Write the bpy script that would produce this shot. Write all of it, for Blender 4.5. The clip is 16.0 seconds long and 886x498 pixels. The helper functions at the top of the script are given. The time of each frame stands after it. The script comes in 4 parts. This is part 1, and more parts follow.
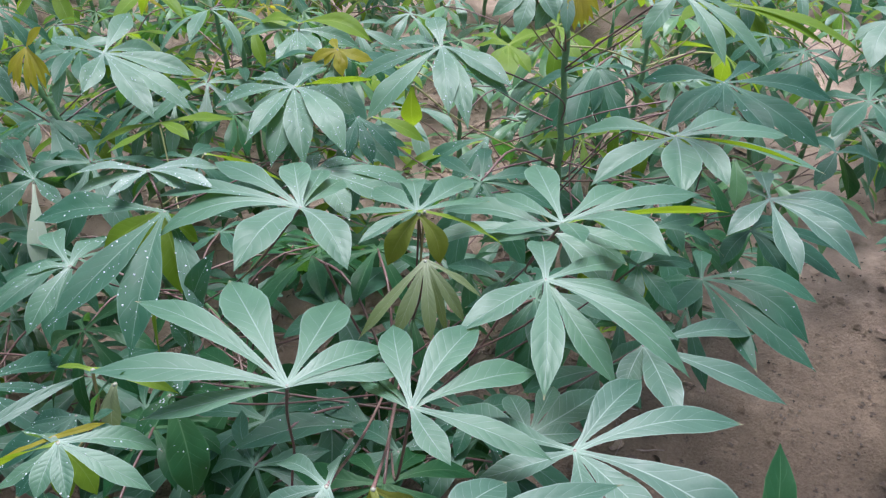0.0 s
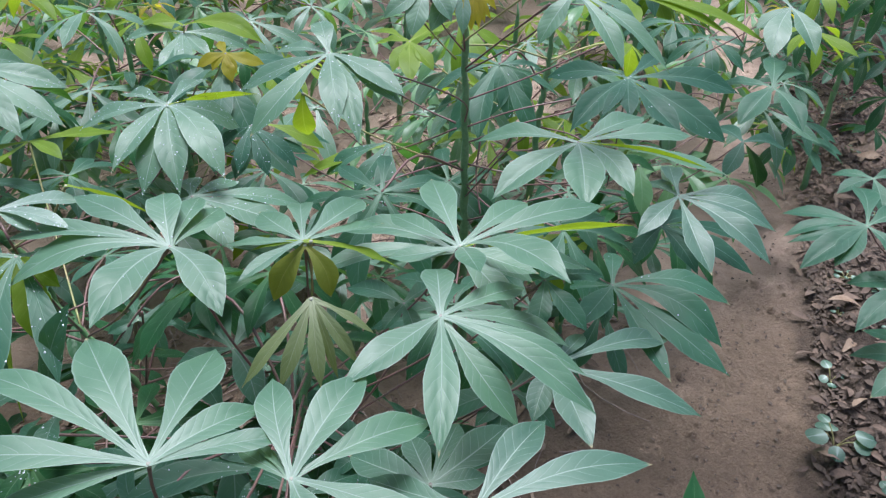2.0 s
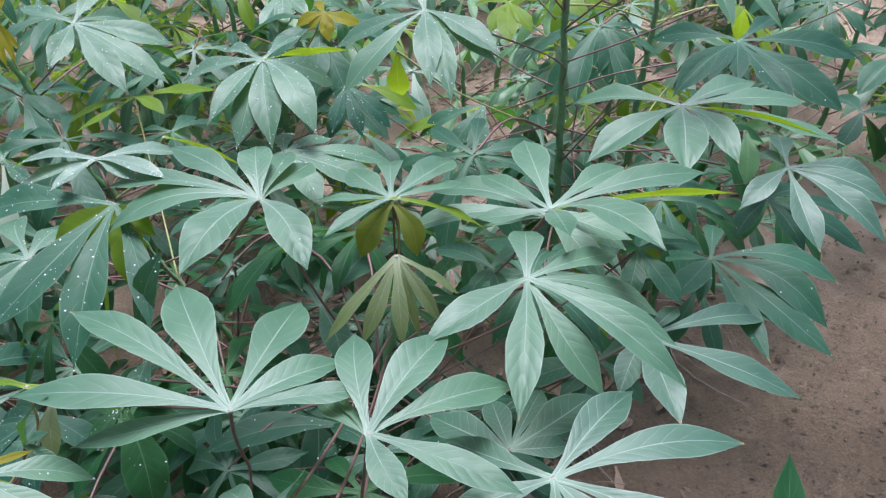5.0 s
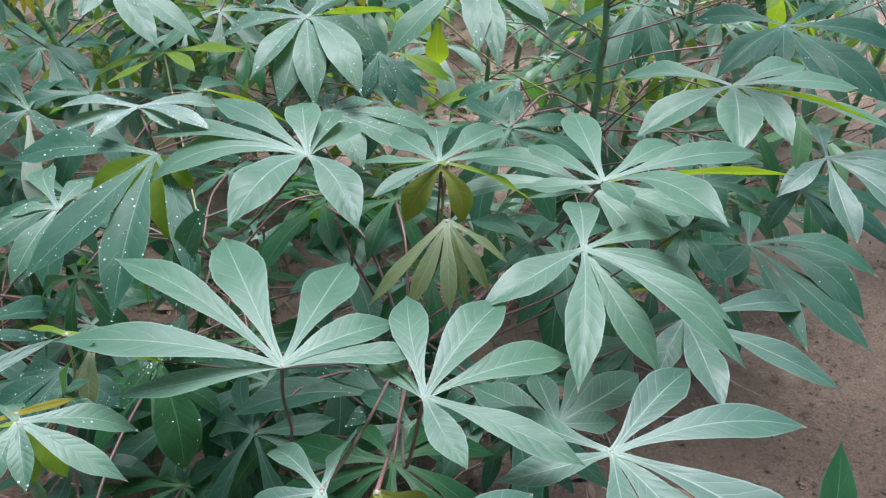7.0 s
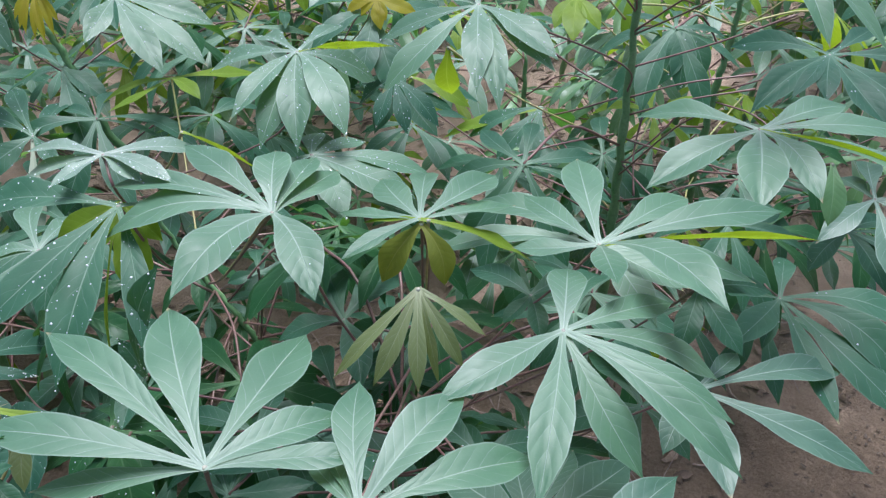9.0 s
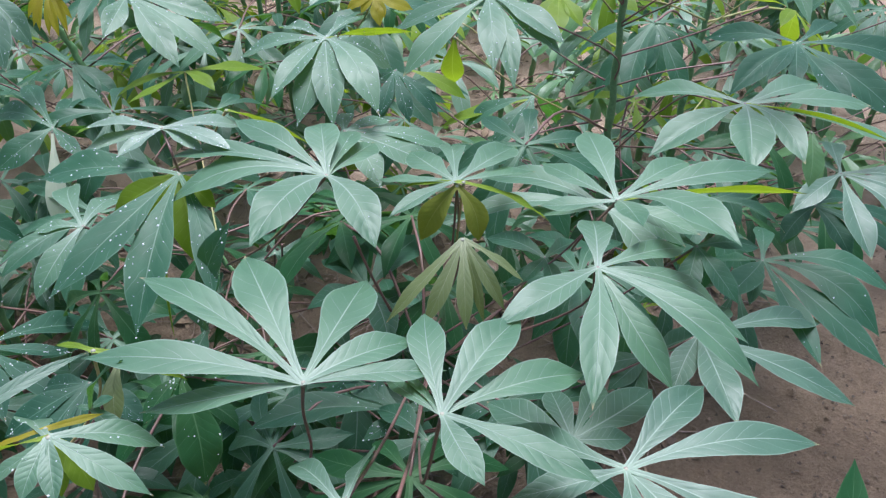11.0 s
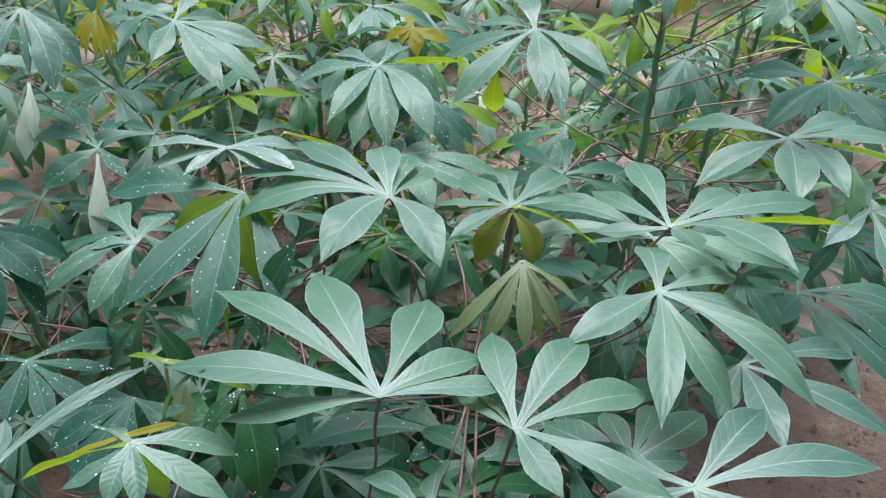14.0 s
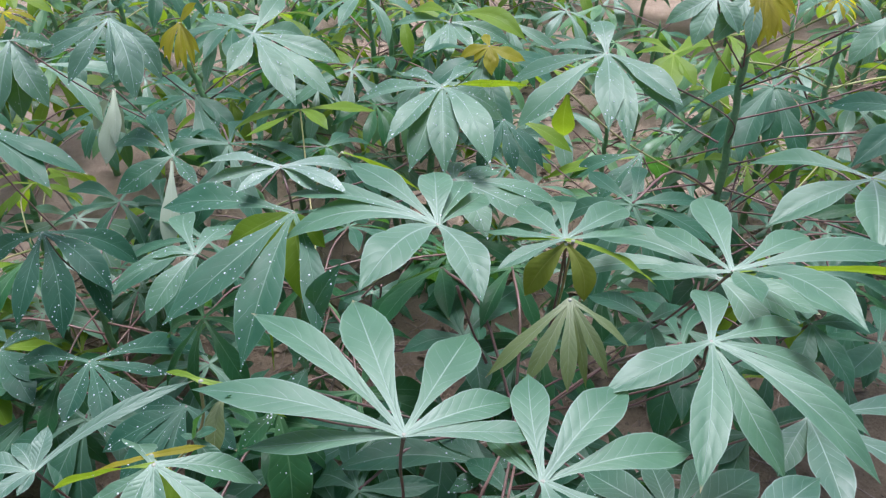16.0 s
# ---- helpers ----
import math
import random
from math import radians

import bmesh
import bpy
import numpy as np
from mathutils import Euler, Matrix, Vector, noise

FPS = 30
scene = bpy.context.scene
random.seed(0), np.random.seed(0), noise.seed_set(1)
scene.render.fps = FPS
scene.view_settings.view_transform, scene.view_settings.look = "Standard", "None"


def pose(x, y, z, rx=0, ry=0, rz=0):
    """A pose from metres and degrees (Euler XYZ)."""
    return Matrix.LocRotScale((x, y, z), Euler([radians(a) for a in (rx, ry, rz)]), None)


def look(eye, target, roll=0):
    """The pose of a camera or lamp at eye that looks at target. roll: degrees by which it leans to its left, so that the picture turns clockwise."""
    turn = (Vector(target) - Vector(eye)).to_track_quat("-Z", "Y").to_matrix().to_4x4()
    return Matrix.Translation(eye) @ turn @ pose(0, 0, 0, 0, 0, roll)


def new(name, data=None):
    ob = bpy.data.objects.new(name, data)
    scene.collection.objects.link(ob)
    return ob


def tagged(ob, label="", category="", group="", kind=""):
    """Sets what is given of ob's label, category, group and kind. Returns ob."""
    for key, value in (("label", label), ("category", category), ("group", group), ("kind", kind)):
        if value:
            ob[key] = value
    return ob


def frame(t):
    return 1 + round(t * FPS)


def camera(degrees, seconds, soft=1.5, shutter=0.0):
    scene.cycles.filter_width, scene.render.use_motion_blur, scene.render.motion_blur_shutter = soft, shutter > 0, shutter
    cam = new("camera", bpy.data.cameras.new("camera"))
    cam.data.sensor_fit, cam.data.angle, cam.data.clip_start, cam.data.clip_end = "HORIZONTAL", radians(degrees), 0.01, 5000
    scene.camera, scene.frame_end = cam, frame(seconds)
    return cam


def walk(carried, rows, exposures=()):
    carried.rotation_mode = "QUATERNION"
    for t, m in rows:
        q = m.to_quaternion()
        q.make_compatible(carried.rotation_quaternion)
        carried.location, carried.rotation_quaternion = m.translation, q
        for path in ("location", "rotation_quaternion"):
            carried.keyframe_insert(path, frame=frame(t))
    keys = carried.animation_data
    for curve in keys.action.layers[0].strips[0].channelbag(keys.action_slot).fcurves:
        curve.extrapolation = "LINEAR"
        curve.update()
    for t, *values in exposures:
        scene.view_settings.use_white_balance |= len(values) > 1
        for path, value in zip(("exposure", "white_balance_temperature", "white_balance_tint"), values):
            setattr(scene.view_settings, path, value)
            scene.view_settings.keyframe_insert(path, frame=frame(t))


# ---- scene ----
cam = camera(56.66, 16.0, soft=1.3)
PATH = [
    (0, (0.0001, -0.0001, 1.5999), (0.0001, 1.6771, 0.5103), -0.00),
    (0.5, (-0.0051, -0.0078, 1.5969), (0.0401, 1.6598, 0.4938), -0.13),
    (1, (-0.0326, -0.0557, 1.5853), (0.1479, 1.5908, 0.4645), 1.05),
    (1.5, (-0.0194, -0.0112, 1.5998), (0.2112, 1.6263, 0.4748), 1.61),
    (2, (0.0527, 0.1000, 1.6070), (0.2244, 1.7440, 0.4810), 0.51),
    (2.5, (0.1006, 0.1441, 1.5956), (0.2048, 1.7946, 0.4708), -0.46),
    (3, (0.1134, 0.1730, 1.5845), (0.2068, 1.8219, 0.4565), 0.08),
    (3.5, (0.1085, 0.1873, 1.5842), (0.1221, 1.8356, 0.4514), -0.47),
    (4, (0.1245, 0.2092, 1.5794), (0.0857, 1.8406, 0.4231), -1.28),
    (4.5, (0.1227, 0.1872, 1.5813), (0.0656, 1.8000, 0.3999), -1.74),
    (5, (0.0601, 0.1125, 1.5821), (0.0030, 1.7256, 0.4011), -2.00),
    (5.2, (0.0205, 0.0882, 1.5576), (-0.0389, 1.6887, 0.3597), -1.99),
    (7.3, (-0.0031, 0.1364, 1.5490), (-0.0506, 1.7264, 0.3367), 1.16),
    (7.5, (0.0256, 0.1813, 1.5510), (-0.0258, 1.7701, 0.3372), 1.06),
    (8, (0.0782, 0.2802, 1.5380), (-0.0233, 1.8646, 0.3217), 0.81),
    (8.5, (0.1044, 0.2804, 1.5554), (-0.0733, 1.8475, 0.3256), -0.51),
    (9, (0.0838, 0.2415, 1.5577), (-0.1104, 1.8183, 0.3428), -0.97),
    (9.2, (0.0520, 0.2131, 1.5604), (-0.1426, 1.7938, 0.3507), -1.01),
    (11.3, (-0.0056, 0.1084, 1.5665), (-0.0800, 1.7190, 0.3830), 0.43),
    (11.5, (-0.0044, 0.1105, 1.5669), (-0.0780, 1.7239, 0.3872), 0.48),
    (12, (-0.0058, 0.1052, 1.5639), (-0.0835, 1.7217, 0.3887), 0.34),
    (12.5, (-0.0153, 0.0979, 1.5673), (-0.0927, 1.7175, 0.3965), 0.28),
    (13, (-0.0192, 0.1007, 1.5715), (-0.0930, 1.7291, 0.4126), 0.30),
    (13.5, (-0.0519, 0.0921, 1.5730), (-0.1061, 1.7336, 0.4318), 0.91),
    (14, (-0.0769, 0.0782, 1.5665), (-0.1617, 1.7315, 0.4441), 1.54),
    (14.5, (-0.0555, 0.1197, 1.5785), (-0.2244, 1.7723, 0.4648), 1.45),
    (15, (-0.0233, 0.1569, 1.5723), (-0.2382, 1.8074, 0.4634), 1.51),
    (15.5, (-0.0256, 0.1660, 1.5701), (-0.2767, 1.8128, 0.4634), 1.50),
    (16, (-0.0346, 0.1199, 1.5743), (-0.3273, 1.7595, 0.4669), 0.58),
]
walk(cam, [(t, look(eye, target, roll)) for t, eye, target, roll in PATH], exposures=[(0, 0.67, 5650, 14), (16, 0.67, 5650, 14)])

# ---- world, sun, exposure ----
world = bpy.data.worlds.new("sky")
scene.world = world
world.use_nodes = True
sky = world.node_tree.nodes.new("ShaderNodeTexSky")
sky.sky_type = "NISHITA"
sky.sun_disc = False
sky.sun_elevation = radians(76)
sky.sun_rotation = radians(6)
sky.air_density, sky.dust_density, sky.ozone_density = 1.0, 5.0, 1.0
world.node_tree.links.new(sky.outputs["Color"], world.node_tree.nodes["Background"].inputs["Color"])
world.node_tree.nodes["Background"].inputs["Strength"].default_value = 0.104

sun = new("sun", bpy.data.lights.new("sun", "SUN"))
sun.data.energy, sun.data.angle, sun.data.color = 4.0, radians(28), (1.0, 0.97, 0.91)
sun.matrix_world = look((0.1, 0.55, 4.0), (0, 0, 0))


# ---- materials ----
def nodes_of(name):
    m = bpy.data.materials.new(name)
    m.use_nodes = True
    nt = m.node_tree
    return m, nt, nt.nodes["Principled BSDF"], nt.nodes["Material Output"]


def node(nt, kind, **values):
    n = nt.nodes.new(kind)
    for key, value in values.items():
        n.inputs[key].default_value = value
    return n


def maths(nt, op, a, b=None, clamp=False):
    n = nt.nodes.new("ShaderNodeMath")
    n.operation, n.use_clamp = op, clamp
    for i, v in enumerate((a, b)):
        if v is None:
            continue
        if isinstance(v, (int, float)):
            n.inputs[i].default_value = v
        else:
            nt.links.new(v, n.inputs[i])
    return n.outputs[0]


def mix(nt, fac, a, b):
    n = nt.nodes.new("ShaderNodeMix")
    n.data_type = "RGBA"
    for i, v in ((0, fac), (6, a), (7, b)):
        if isinstance(v, (int, float)):
            n.inputs[i].default_value = v
        elif isinstance(v, tuple):
            n.inputs[i].default_value = (*v, 1)
        else:
            nt.links.new(v, n.inputs[i])
    return n.outputs[2]


def noise_of(nt, scale, detail=4.0, rough=0.6, coords="Object"):
    tc = nt.nodes.new("ShaderNodeTexCoord")
    n = node(nt, "ShaderNodeTexNoise", Scale=scale, Detail=detail, Roughness=rough)
    nt.links.new(tc.outputs[coords], n.inputs["Vector"])
    return n.outputs["Fac"]


def span(nt, value, low, high, to_low=0.0, to_high=1.0):
    n = node(nt, "ShaderNodeMapRange", **{"From Min": low, "From Max": high, "To Min": to_low, "To Max": to_high})
    nt.links.new(value, n.inputs["Value"])
    return n.outputs["Result"]


def leaf_material(name, light, deep, vein, through_colour, thin, rough, bloom):
    """A leaf blade: veins from its own lengthwise and crosswise coordinates, blotches, a waxy bloom and light shining through."""
    m, nt, bsdf, out = nodes_of(name)
    uv = nt.nodes.new("ShaderNodeUVMap")
    sep = nt.nodes.new("ShaderNodeSeparateXYZ")
    nt.links.new(uv.outputs["UV"], sep.inputs[0])
    along = sep.outputs["X"]
    across = maths(nt, "ABSOLUTE", maths(nt, "SUBTRACT", sep.outputs["Y"], 0.5))
    taper = maths(nt, "MINIMUM", maths(nt, "ADD", maths(nt, "MULTIPLY", maths(nt, "POWER", along, 1.4), 1.5), 0.10), 1.0)
    rib = span(nt, maths(nt, "MULTIPLY", across, taper), 0.003, 0.017, 0.72, 0.0)
    wobble = maths(nt, "MULTIPLY", noise_of(nt, 14.0), 0.10)
    comb = maths(nt, "FRACT", maths(nt, "MULTIPLY", maths(nt, "SUBTRACT", maths(nt, "ADD", along, wobble), maths(nt, "MULTIPLY", across, 0.34)), 9.5))
    side = span(nt, maths(nt, "ABSOLUTE", maths(nt, "SUBTRACT", comb, 0.5)), 0.010, 0.052, 0.38, 0.0)
    side = maths(nt, "MULTIPLY", side, span(nt, noise_of(nt, 40.0, 2.0), 0.34, 0.60))
    veins = maths(nt, "MAXIMUM", maths(nt, "MAXIMUM", rib, side, True), span(nt, across, 0.455, 0.495, 0.0, 0.38))
    info = nt.nodes.new("ShaderNodeObjectInfo")
    blot = span(nt, noise_of(nt, 22.0, 5.0), 0.3, 0.7)
    fine = span(nt, noise_of(nt, 160.0, 3.0), 0.3, 0.7)
    base = mix(nt, maths(nt, "ADD", maths(nt, "MULTIPLY", blot, 0.62), maths(nt, "MULTIPLY", info.outputs["Random"], 0.38)), deep, light)
    base = mix(nt, maths(nt, "MULTIPLY", fine, 0.08), base, tuple(c * 0.6 for c in deep))
    cells = node(nt, "ShaderNodeTexVoronoi", Scale=210.0)
    cells.feature = "DISTANCE_TO_EDGE"
    nt.links.new(nt.nodes.new("ShaderNodeTexCoord").outputs["Object"], cells.inputs["Vector"])
    net = span(nt, cells.outputs["Distance"], 0.02, 0.14, 1.0, 0.0)
    base = mix(nt, maths(nt, "MULTIPLY", net, 0.02), base, vein)
    near_hub = maths(nt, "ADD", maths(nt, "MULTIPLY", maths(nt, "POWER", maths(nt, "SUBTRACT", 1.0, along, True), 2.0), 0.22), maths(nt, "MULTIPLY", maths(nt, "POWER", maths(nt, "SUBTRACT", 1.0, along, True), 9.0), 0.5))
    base = mix(nt, near_hub, base, vein)
    base = mix(nt, maths(nt, "MULTIPLY", veins, 0.75), base, vein)
    dry = maths(nt, "MULTIPLY", span(nt, along, 0.955, 0.985), maths(nt, "GREATER_THAN", info.outputs["Random"], 0.62))
    base = mix(nt, maths(nt, "MULTIPLY", dry, 0.8), base, (0.38, 0.29, 0.17))
    nt.links.new(base, bsdf.inputs["Base Color"])
    nt.links.new(span(nt, blot, 0, 1, rough - 0.1, rough + 0.12), bsdf.inputs["Roughness"])
    bsdf.inputs["Specular IOR Level"].default_value = bloom
    bump = node(nt, "ShaderNodeBump", Strength=0.45, Distance=0.0014)
    pucker = maths(nt, "SINE", maths(nt, "MULTIPLY", maths(nt, "ABSOLUTE", maths(nt, "SUBTRACT", comb, 0.5)), 3.14))
    relief = maths(nt, "ADD", maths(nt, "ADD", maths(nt, "MULTIPLY", noise_of(nt, 45.0, 1.0, 0.4), 0.45), maths(nt, "MULTIPLY", net, -0.03)), maths(nt, "MULTIPLY", pucker, 0.32))
    nt.links.new(maths(nt, "SUBTRACT", relief, maths(nt, "MULTIPLY", rib, 0.8)), bump.inputs["Height"])
    nt.links.new(bump.outputs[0], bsdf.inputs["Normal"])
    lit = nt.nodes.new("ShaderNodeBsdfTranslucent")
    nt.links.new(mix(nt, maths(nt, "MULTIPLY", veins, 0.4), mix(nt, blot, through_colour, tuple(c * 0.75 for c in through_colour)), vein), lit.inputs["Color"])
    both = node(nt, "ShaderNodeMixShader", Fac=thin)
    nt.links.new(bsdf.outputs[0], both.inputs[1])
    nt.links.new(lit.outputs[0], both.inputs[2])
    nt.links.new(both.outputs[0], out.inputs["Surface"])
    return m


LEAF = {
    "mature": leaf_material("mature_leaf", (0.085, 0.182, 0.109), (0.035, 0.101, 0.060), (0.40, 0.48, 0.41), (0.24, 0.46, 0.03), 0.27, 0.47, 0.60),
    # silver: pale bloom and the sky sheen on wet blades, put into the colour
    "silver": leaf_material("wet_sheen_leaf", (0.160, 0.245, 0.185), (0.080, 0.150, 0.110), (0.46, 0.51, 0.46), (0.24, 0.46, 0.03), 0.25, 0.42, 0.7),
    "broad": leaf_material("veined_leaf", (0.062, 0.138, 0.094), (0.026, 0.075, 0.053), (0.44, 0.54, 0.45), (0.20, 0.42, 0.03), 0.26, 0.45, 0.5),
    # old, deep, dark: partly leaf age, partly canopy shade put into the colour
    "old_shaded": leaf_material("older_shaded_leaf", (0.036, 0.112, 0.067), (0.012, 0.053, 0.033), (0.24, 0.34, 0.25), (0.14, 0.38, 0.03), 0.27, 0.46, 0.28),
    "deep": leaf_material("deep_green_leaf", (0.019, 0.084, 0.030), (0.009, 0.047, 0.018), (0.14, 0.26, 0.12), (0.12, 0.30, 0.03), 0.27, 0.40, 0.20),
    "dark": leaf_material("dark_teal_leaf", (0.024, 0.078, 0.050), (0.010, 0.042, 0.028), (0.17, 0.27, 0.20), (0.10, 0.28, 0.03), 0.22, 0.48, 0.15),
    "fresh": leaf_material("fresh_green_leaf", (0.125, 0.255, 0.115), (0.055, 0.145, 0.062), (0.26, 0.40, 0.22), (0.24, 0.46, 0.03), 0.32, 0.42, 0.5),
    # lime: yellow-green young leaf, with light through the blade also put into colour
    "lime": leaf_material("backlit_lime_leaf", (0.170, 0.262, 0.018), (0.090, 0.180, 0.014), (0.36, 0.46, 0.10), (0.32, 0.46, 0.012), 0.48, 0.48, 0.28),
    "young": leaf_material("young_olive_leaf", (0.120, 0.162, 0.066), (0.072, 0.106, 0.042), (0.38, 0.41, 0.26), (0.28, 0.36, 0.03), 0.36, 0.47, 0.40),
    # olive: the glow of light through thin blades, put into the base colour
    "olive": leaf_material("backlit_olive_leaf", (0.135, 0.165, 0.022), (0.085, 0.110, 0.018), (0.30, 0.31, 0.08), (0.32, 0.36, 0.015), 0.42, 0.50, 0.25),
    "pale": leaf_material("withered_pale_leaf", (0.48, 0.54, 0.41), (0.35, 0.42, 0.31), (0.52, 0.54, 0.42), (0.40, 0.44, 0.20), 0.30, 0.6, 0.3),
    "yellow": leaf_material("yellow_shoot_leaf", (0.33, 0.30, 0.020), (0.21, 0.185, 0.016), (0.52, 0.45, 0.10), (0.56, 0.51, 0.012), 0.58, 0.48, 0.25),
}


def bark_material(name, a, b, rough=0.6):
    m, nt, bsdf, out = nodes_of(name)
    col = mix(nt, span(nt, noise_of(nt, 26.0, 5.0), 0.35, 0.65), a, b)
    nt.links.new(mix(nt, maths(nt, "MULTIPLY", span(nt, noise_of(nt, 190.0, 3.0), 0.4, 0.7), 0.35), col, tuple(c * 0.4 for c in a)), bsdf.inputs["Base Color"])
    bsdf.inputs["Roughness"].default_value = rough
    bump = node(nt, "ShaderNodeBump", Strength=0.5, Distance=0.002)
    nt.links.new(noise_of(nt, 90.0, 4.0), bump.inputs["Height"])
    nt.links.new(bump.outputs[0], bsdf.inputs["Normal"])
    return m


STEM = bark_material("green_stem", (0.110, 0.240, 0.095), (0.175, 0.320, 0.150), 0.45)
TWIG = bark_material("dry_twig", (0.27, 0.19, 0.16), (0.36, 0.28, 0.24), 0.8)
PETIOLE = bark_material("reddish_petiole", (0.190, 0.095, 0.090), (0.150, 0.105, 0.080), 0.42)
PETIOLE_GREEN = bark_material("yellow_green_petiole", (0.30, 0.34, 0.12), (0.36, 0.28, 0.14), 0.45)
HUB = bark_material("pale_leaf_hub", (0.30, 0.26, 0.21), (0.25, 0.30, 0.22), 0.5)
DEAD = bark_material("dry_leaf", (0.19, 0.128, 0.082), (0.27, 0.20, 0.145), 0.85)
BROWN = bark_material("brown_leaf_scrap", (0.105, 0.072, 0.053), (0.18, 0.125, 0.092), 0.85)
ROT = bark_material("rotting_leaf", (0.055, 0.039, 0.030), (0.12, 0.086, 0.064), 0.85)


def soil_material():
    m, nt, bsdf, out = nodes_of("bare_soil")
    big = span(nt, noise_of(nt, 1.3, 5.0), 0.35, 0.65)
    mid = span(nt, noise_of(nt, 11.0, 8.0, 0.72), 0.40, 0.62)
    fine = span(nt, noise_of(nt, 120.0, 5.0, 0.7), 0.35, 0.65)
    specks = span(nt, noise_of(nt, 38.0, 3.0, 0.6), 0.63, 0.70)
    col = mix(nt, big, (0.175, 0.116, 0.076), (0.262, 0.184, 0.124))
    col = mix(nt, maths(nt, "MULTIPLY", mid, 0.75), col, (0.145, 0.094, 0.060))
    col = mix(nt, maths(nt, "MULTIPLY", fine, 0.30), col, (0.43, 0.33, 0.235))
    col = mix(nt, maths(nt, "MULTIPLY", specks, 0.75), col, (0.060, 0.042, 0.034))
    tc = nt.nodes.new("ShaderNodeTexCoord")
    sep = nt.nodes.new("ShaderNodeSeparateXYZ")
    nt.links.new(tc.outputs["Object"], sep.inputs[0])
    # dry: paler soil further off, the brightness of sunlit ground put into its colour
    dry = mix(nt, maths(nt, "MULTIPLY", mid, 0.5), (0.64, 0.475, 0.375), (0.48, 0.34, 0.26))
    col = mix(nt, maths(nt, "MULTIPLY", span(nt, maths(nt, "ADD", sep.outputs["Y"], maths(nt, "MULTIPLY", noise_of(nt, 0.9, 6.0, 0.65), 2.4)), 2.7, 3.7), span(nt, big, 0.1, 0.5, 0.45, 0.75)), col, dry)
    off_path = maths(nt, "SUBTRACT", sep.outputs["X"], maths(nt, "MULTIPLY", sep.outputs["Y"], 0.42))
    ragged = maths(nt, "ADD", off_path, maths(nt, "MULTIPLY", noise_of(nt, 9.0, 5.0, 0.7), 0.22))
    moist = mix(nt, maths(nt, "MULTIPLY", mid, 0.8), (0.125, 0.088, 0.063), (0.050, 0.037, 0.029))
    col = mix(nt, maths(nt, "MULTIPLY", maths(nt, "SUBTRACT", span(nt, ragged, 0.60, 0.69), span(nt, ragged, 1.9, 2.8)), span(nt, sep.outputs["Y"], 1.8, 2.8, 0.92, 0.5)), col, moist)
    nt.links.new(col, bsdf.inputs["Base Color"])
    bsdf.inputs["Roughness"].default_value = 0.92
    bump = node(nt, "ShaderNodeBump", Strength=1.0, Distance=0.02)
    nt.links.new(maths(nt, "ADD", maths(nt, "MULTIPLY", mid, 0.8), maths(nt, "MULTIPLY", fine, 0.3)), bump.inputs["Height"])
    nt.links.new(bump.outputs[0], bsdf.inputs["Normal"])
    return m


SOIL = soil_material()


def water_material():
    m, nt, bsdf, out = nodes_of("water_drop")
    bsdf.inputs["Base Color"].default_value = (0.9, 0.95, 0.95, 1)
    bsdf.inputs["Roughness"].default_value = 0.054
    bsdf.inputs["IOR"].default_value = 1.33
    bsdf.inputs["Transmission Weight"].default_value = 0.4
    return m


WATER = water_material()


# ---- helpers for building ----
def link(name, me, material, parent, label=""):
    ob = new(name, me)
    if not me.materials:
        me.materials.append(material)
    ob.parent = parent
    if label:
        tagged(ob, label)
    return ob


def mesh_from(name, verts, faces, uvs=None, smooth=True):
    me = bpy.data.meshes.new(name)
    me.from_pydata(verts, [], faces)
    if uvs is not None:
        layer = me.uv_layers.new(name="UVMap")
        for loop in me.loops:
            layer.data[loop.index].uv = uvs[loop.vertex_index]
    if smooth:
        me.polygons.foreach_set("use_smooth", [True] * len(me.polygons))
    return me


def tube(points, radii, sides=7):
    """Vertices and faces of a round, tapering tube along points, closed at both ends."""
    points = [Vector(p) for p in points]
    verts, faces = [], []
    ref = Vector((0.31, 0.87, 0.17))
    for i, p in enumerate(points):
        d = (points[min(i + 1, len(points) - 1)] - points[max(i - 1, 0)]).normalized()
        a = d.cross(ref).normalized()
        b = d.cross(a)
        for k in range(sides):
            w = 2 * math.pi * k / sides
            verts.append(p + (a * math.cos(w) + b * math.sin(w)) * radii[i])
    for i in range(len(points) - 1):
        for k in range(sides):
            k2 = (k + 1) % sides
            faces.append((i * sides + k, i * sides + k2, (i + 1) * sides + k2, (i + 1) * sides + k))
    faces.append(tuple(range(sides))[::-1])
    faces.append(tuple((len(points) - 1) * sides + k for k in range(sides)))
    return verts, faces


def curve_through(points, steps=8):
    """A smooth line of points through the given ones."""
    pts = [Vector(p) for p in points]
    ext = [pts[0] * 2 - pts[1]] + pts + [pts[-1] * 2 - pts[-2]]
    out = []
    for i in range(1, len(ext) - 2):
        p0, p1, p2, p3 = ext[i - 1 : i + 3]
        for s in range(steps):
            t = s / steps
            out.append(0.5 * (2 * p1 + (p2 - p0) * t + (2 * p0 - 5 * p1 + 4 * p2 - p3) * t * t + (3 * p1 - p0 - 3 * p2 + p3) * t**3))
    out.append(pts[-1])
    return out


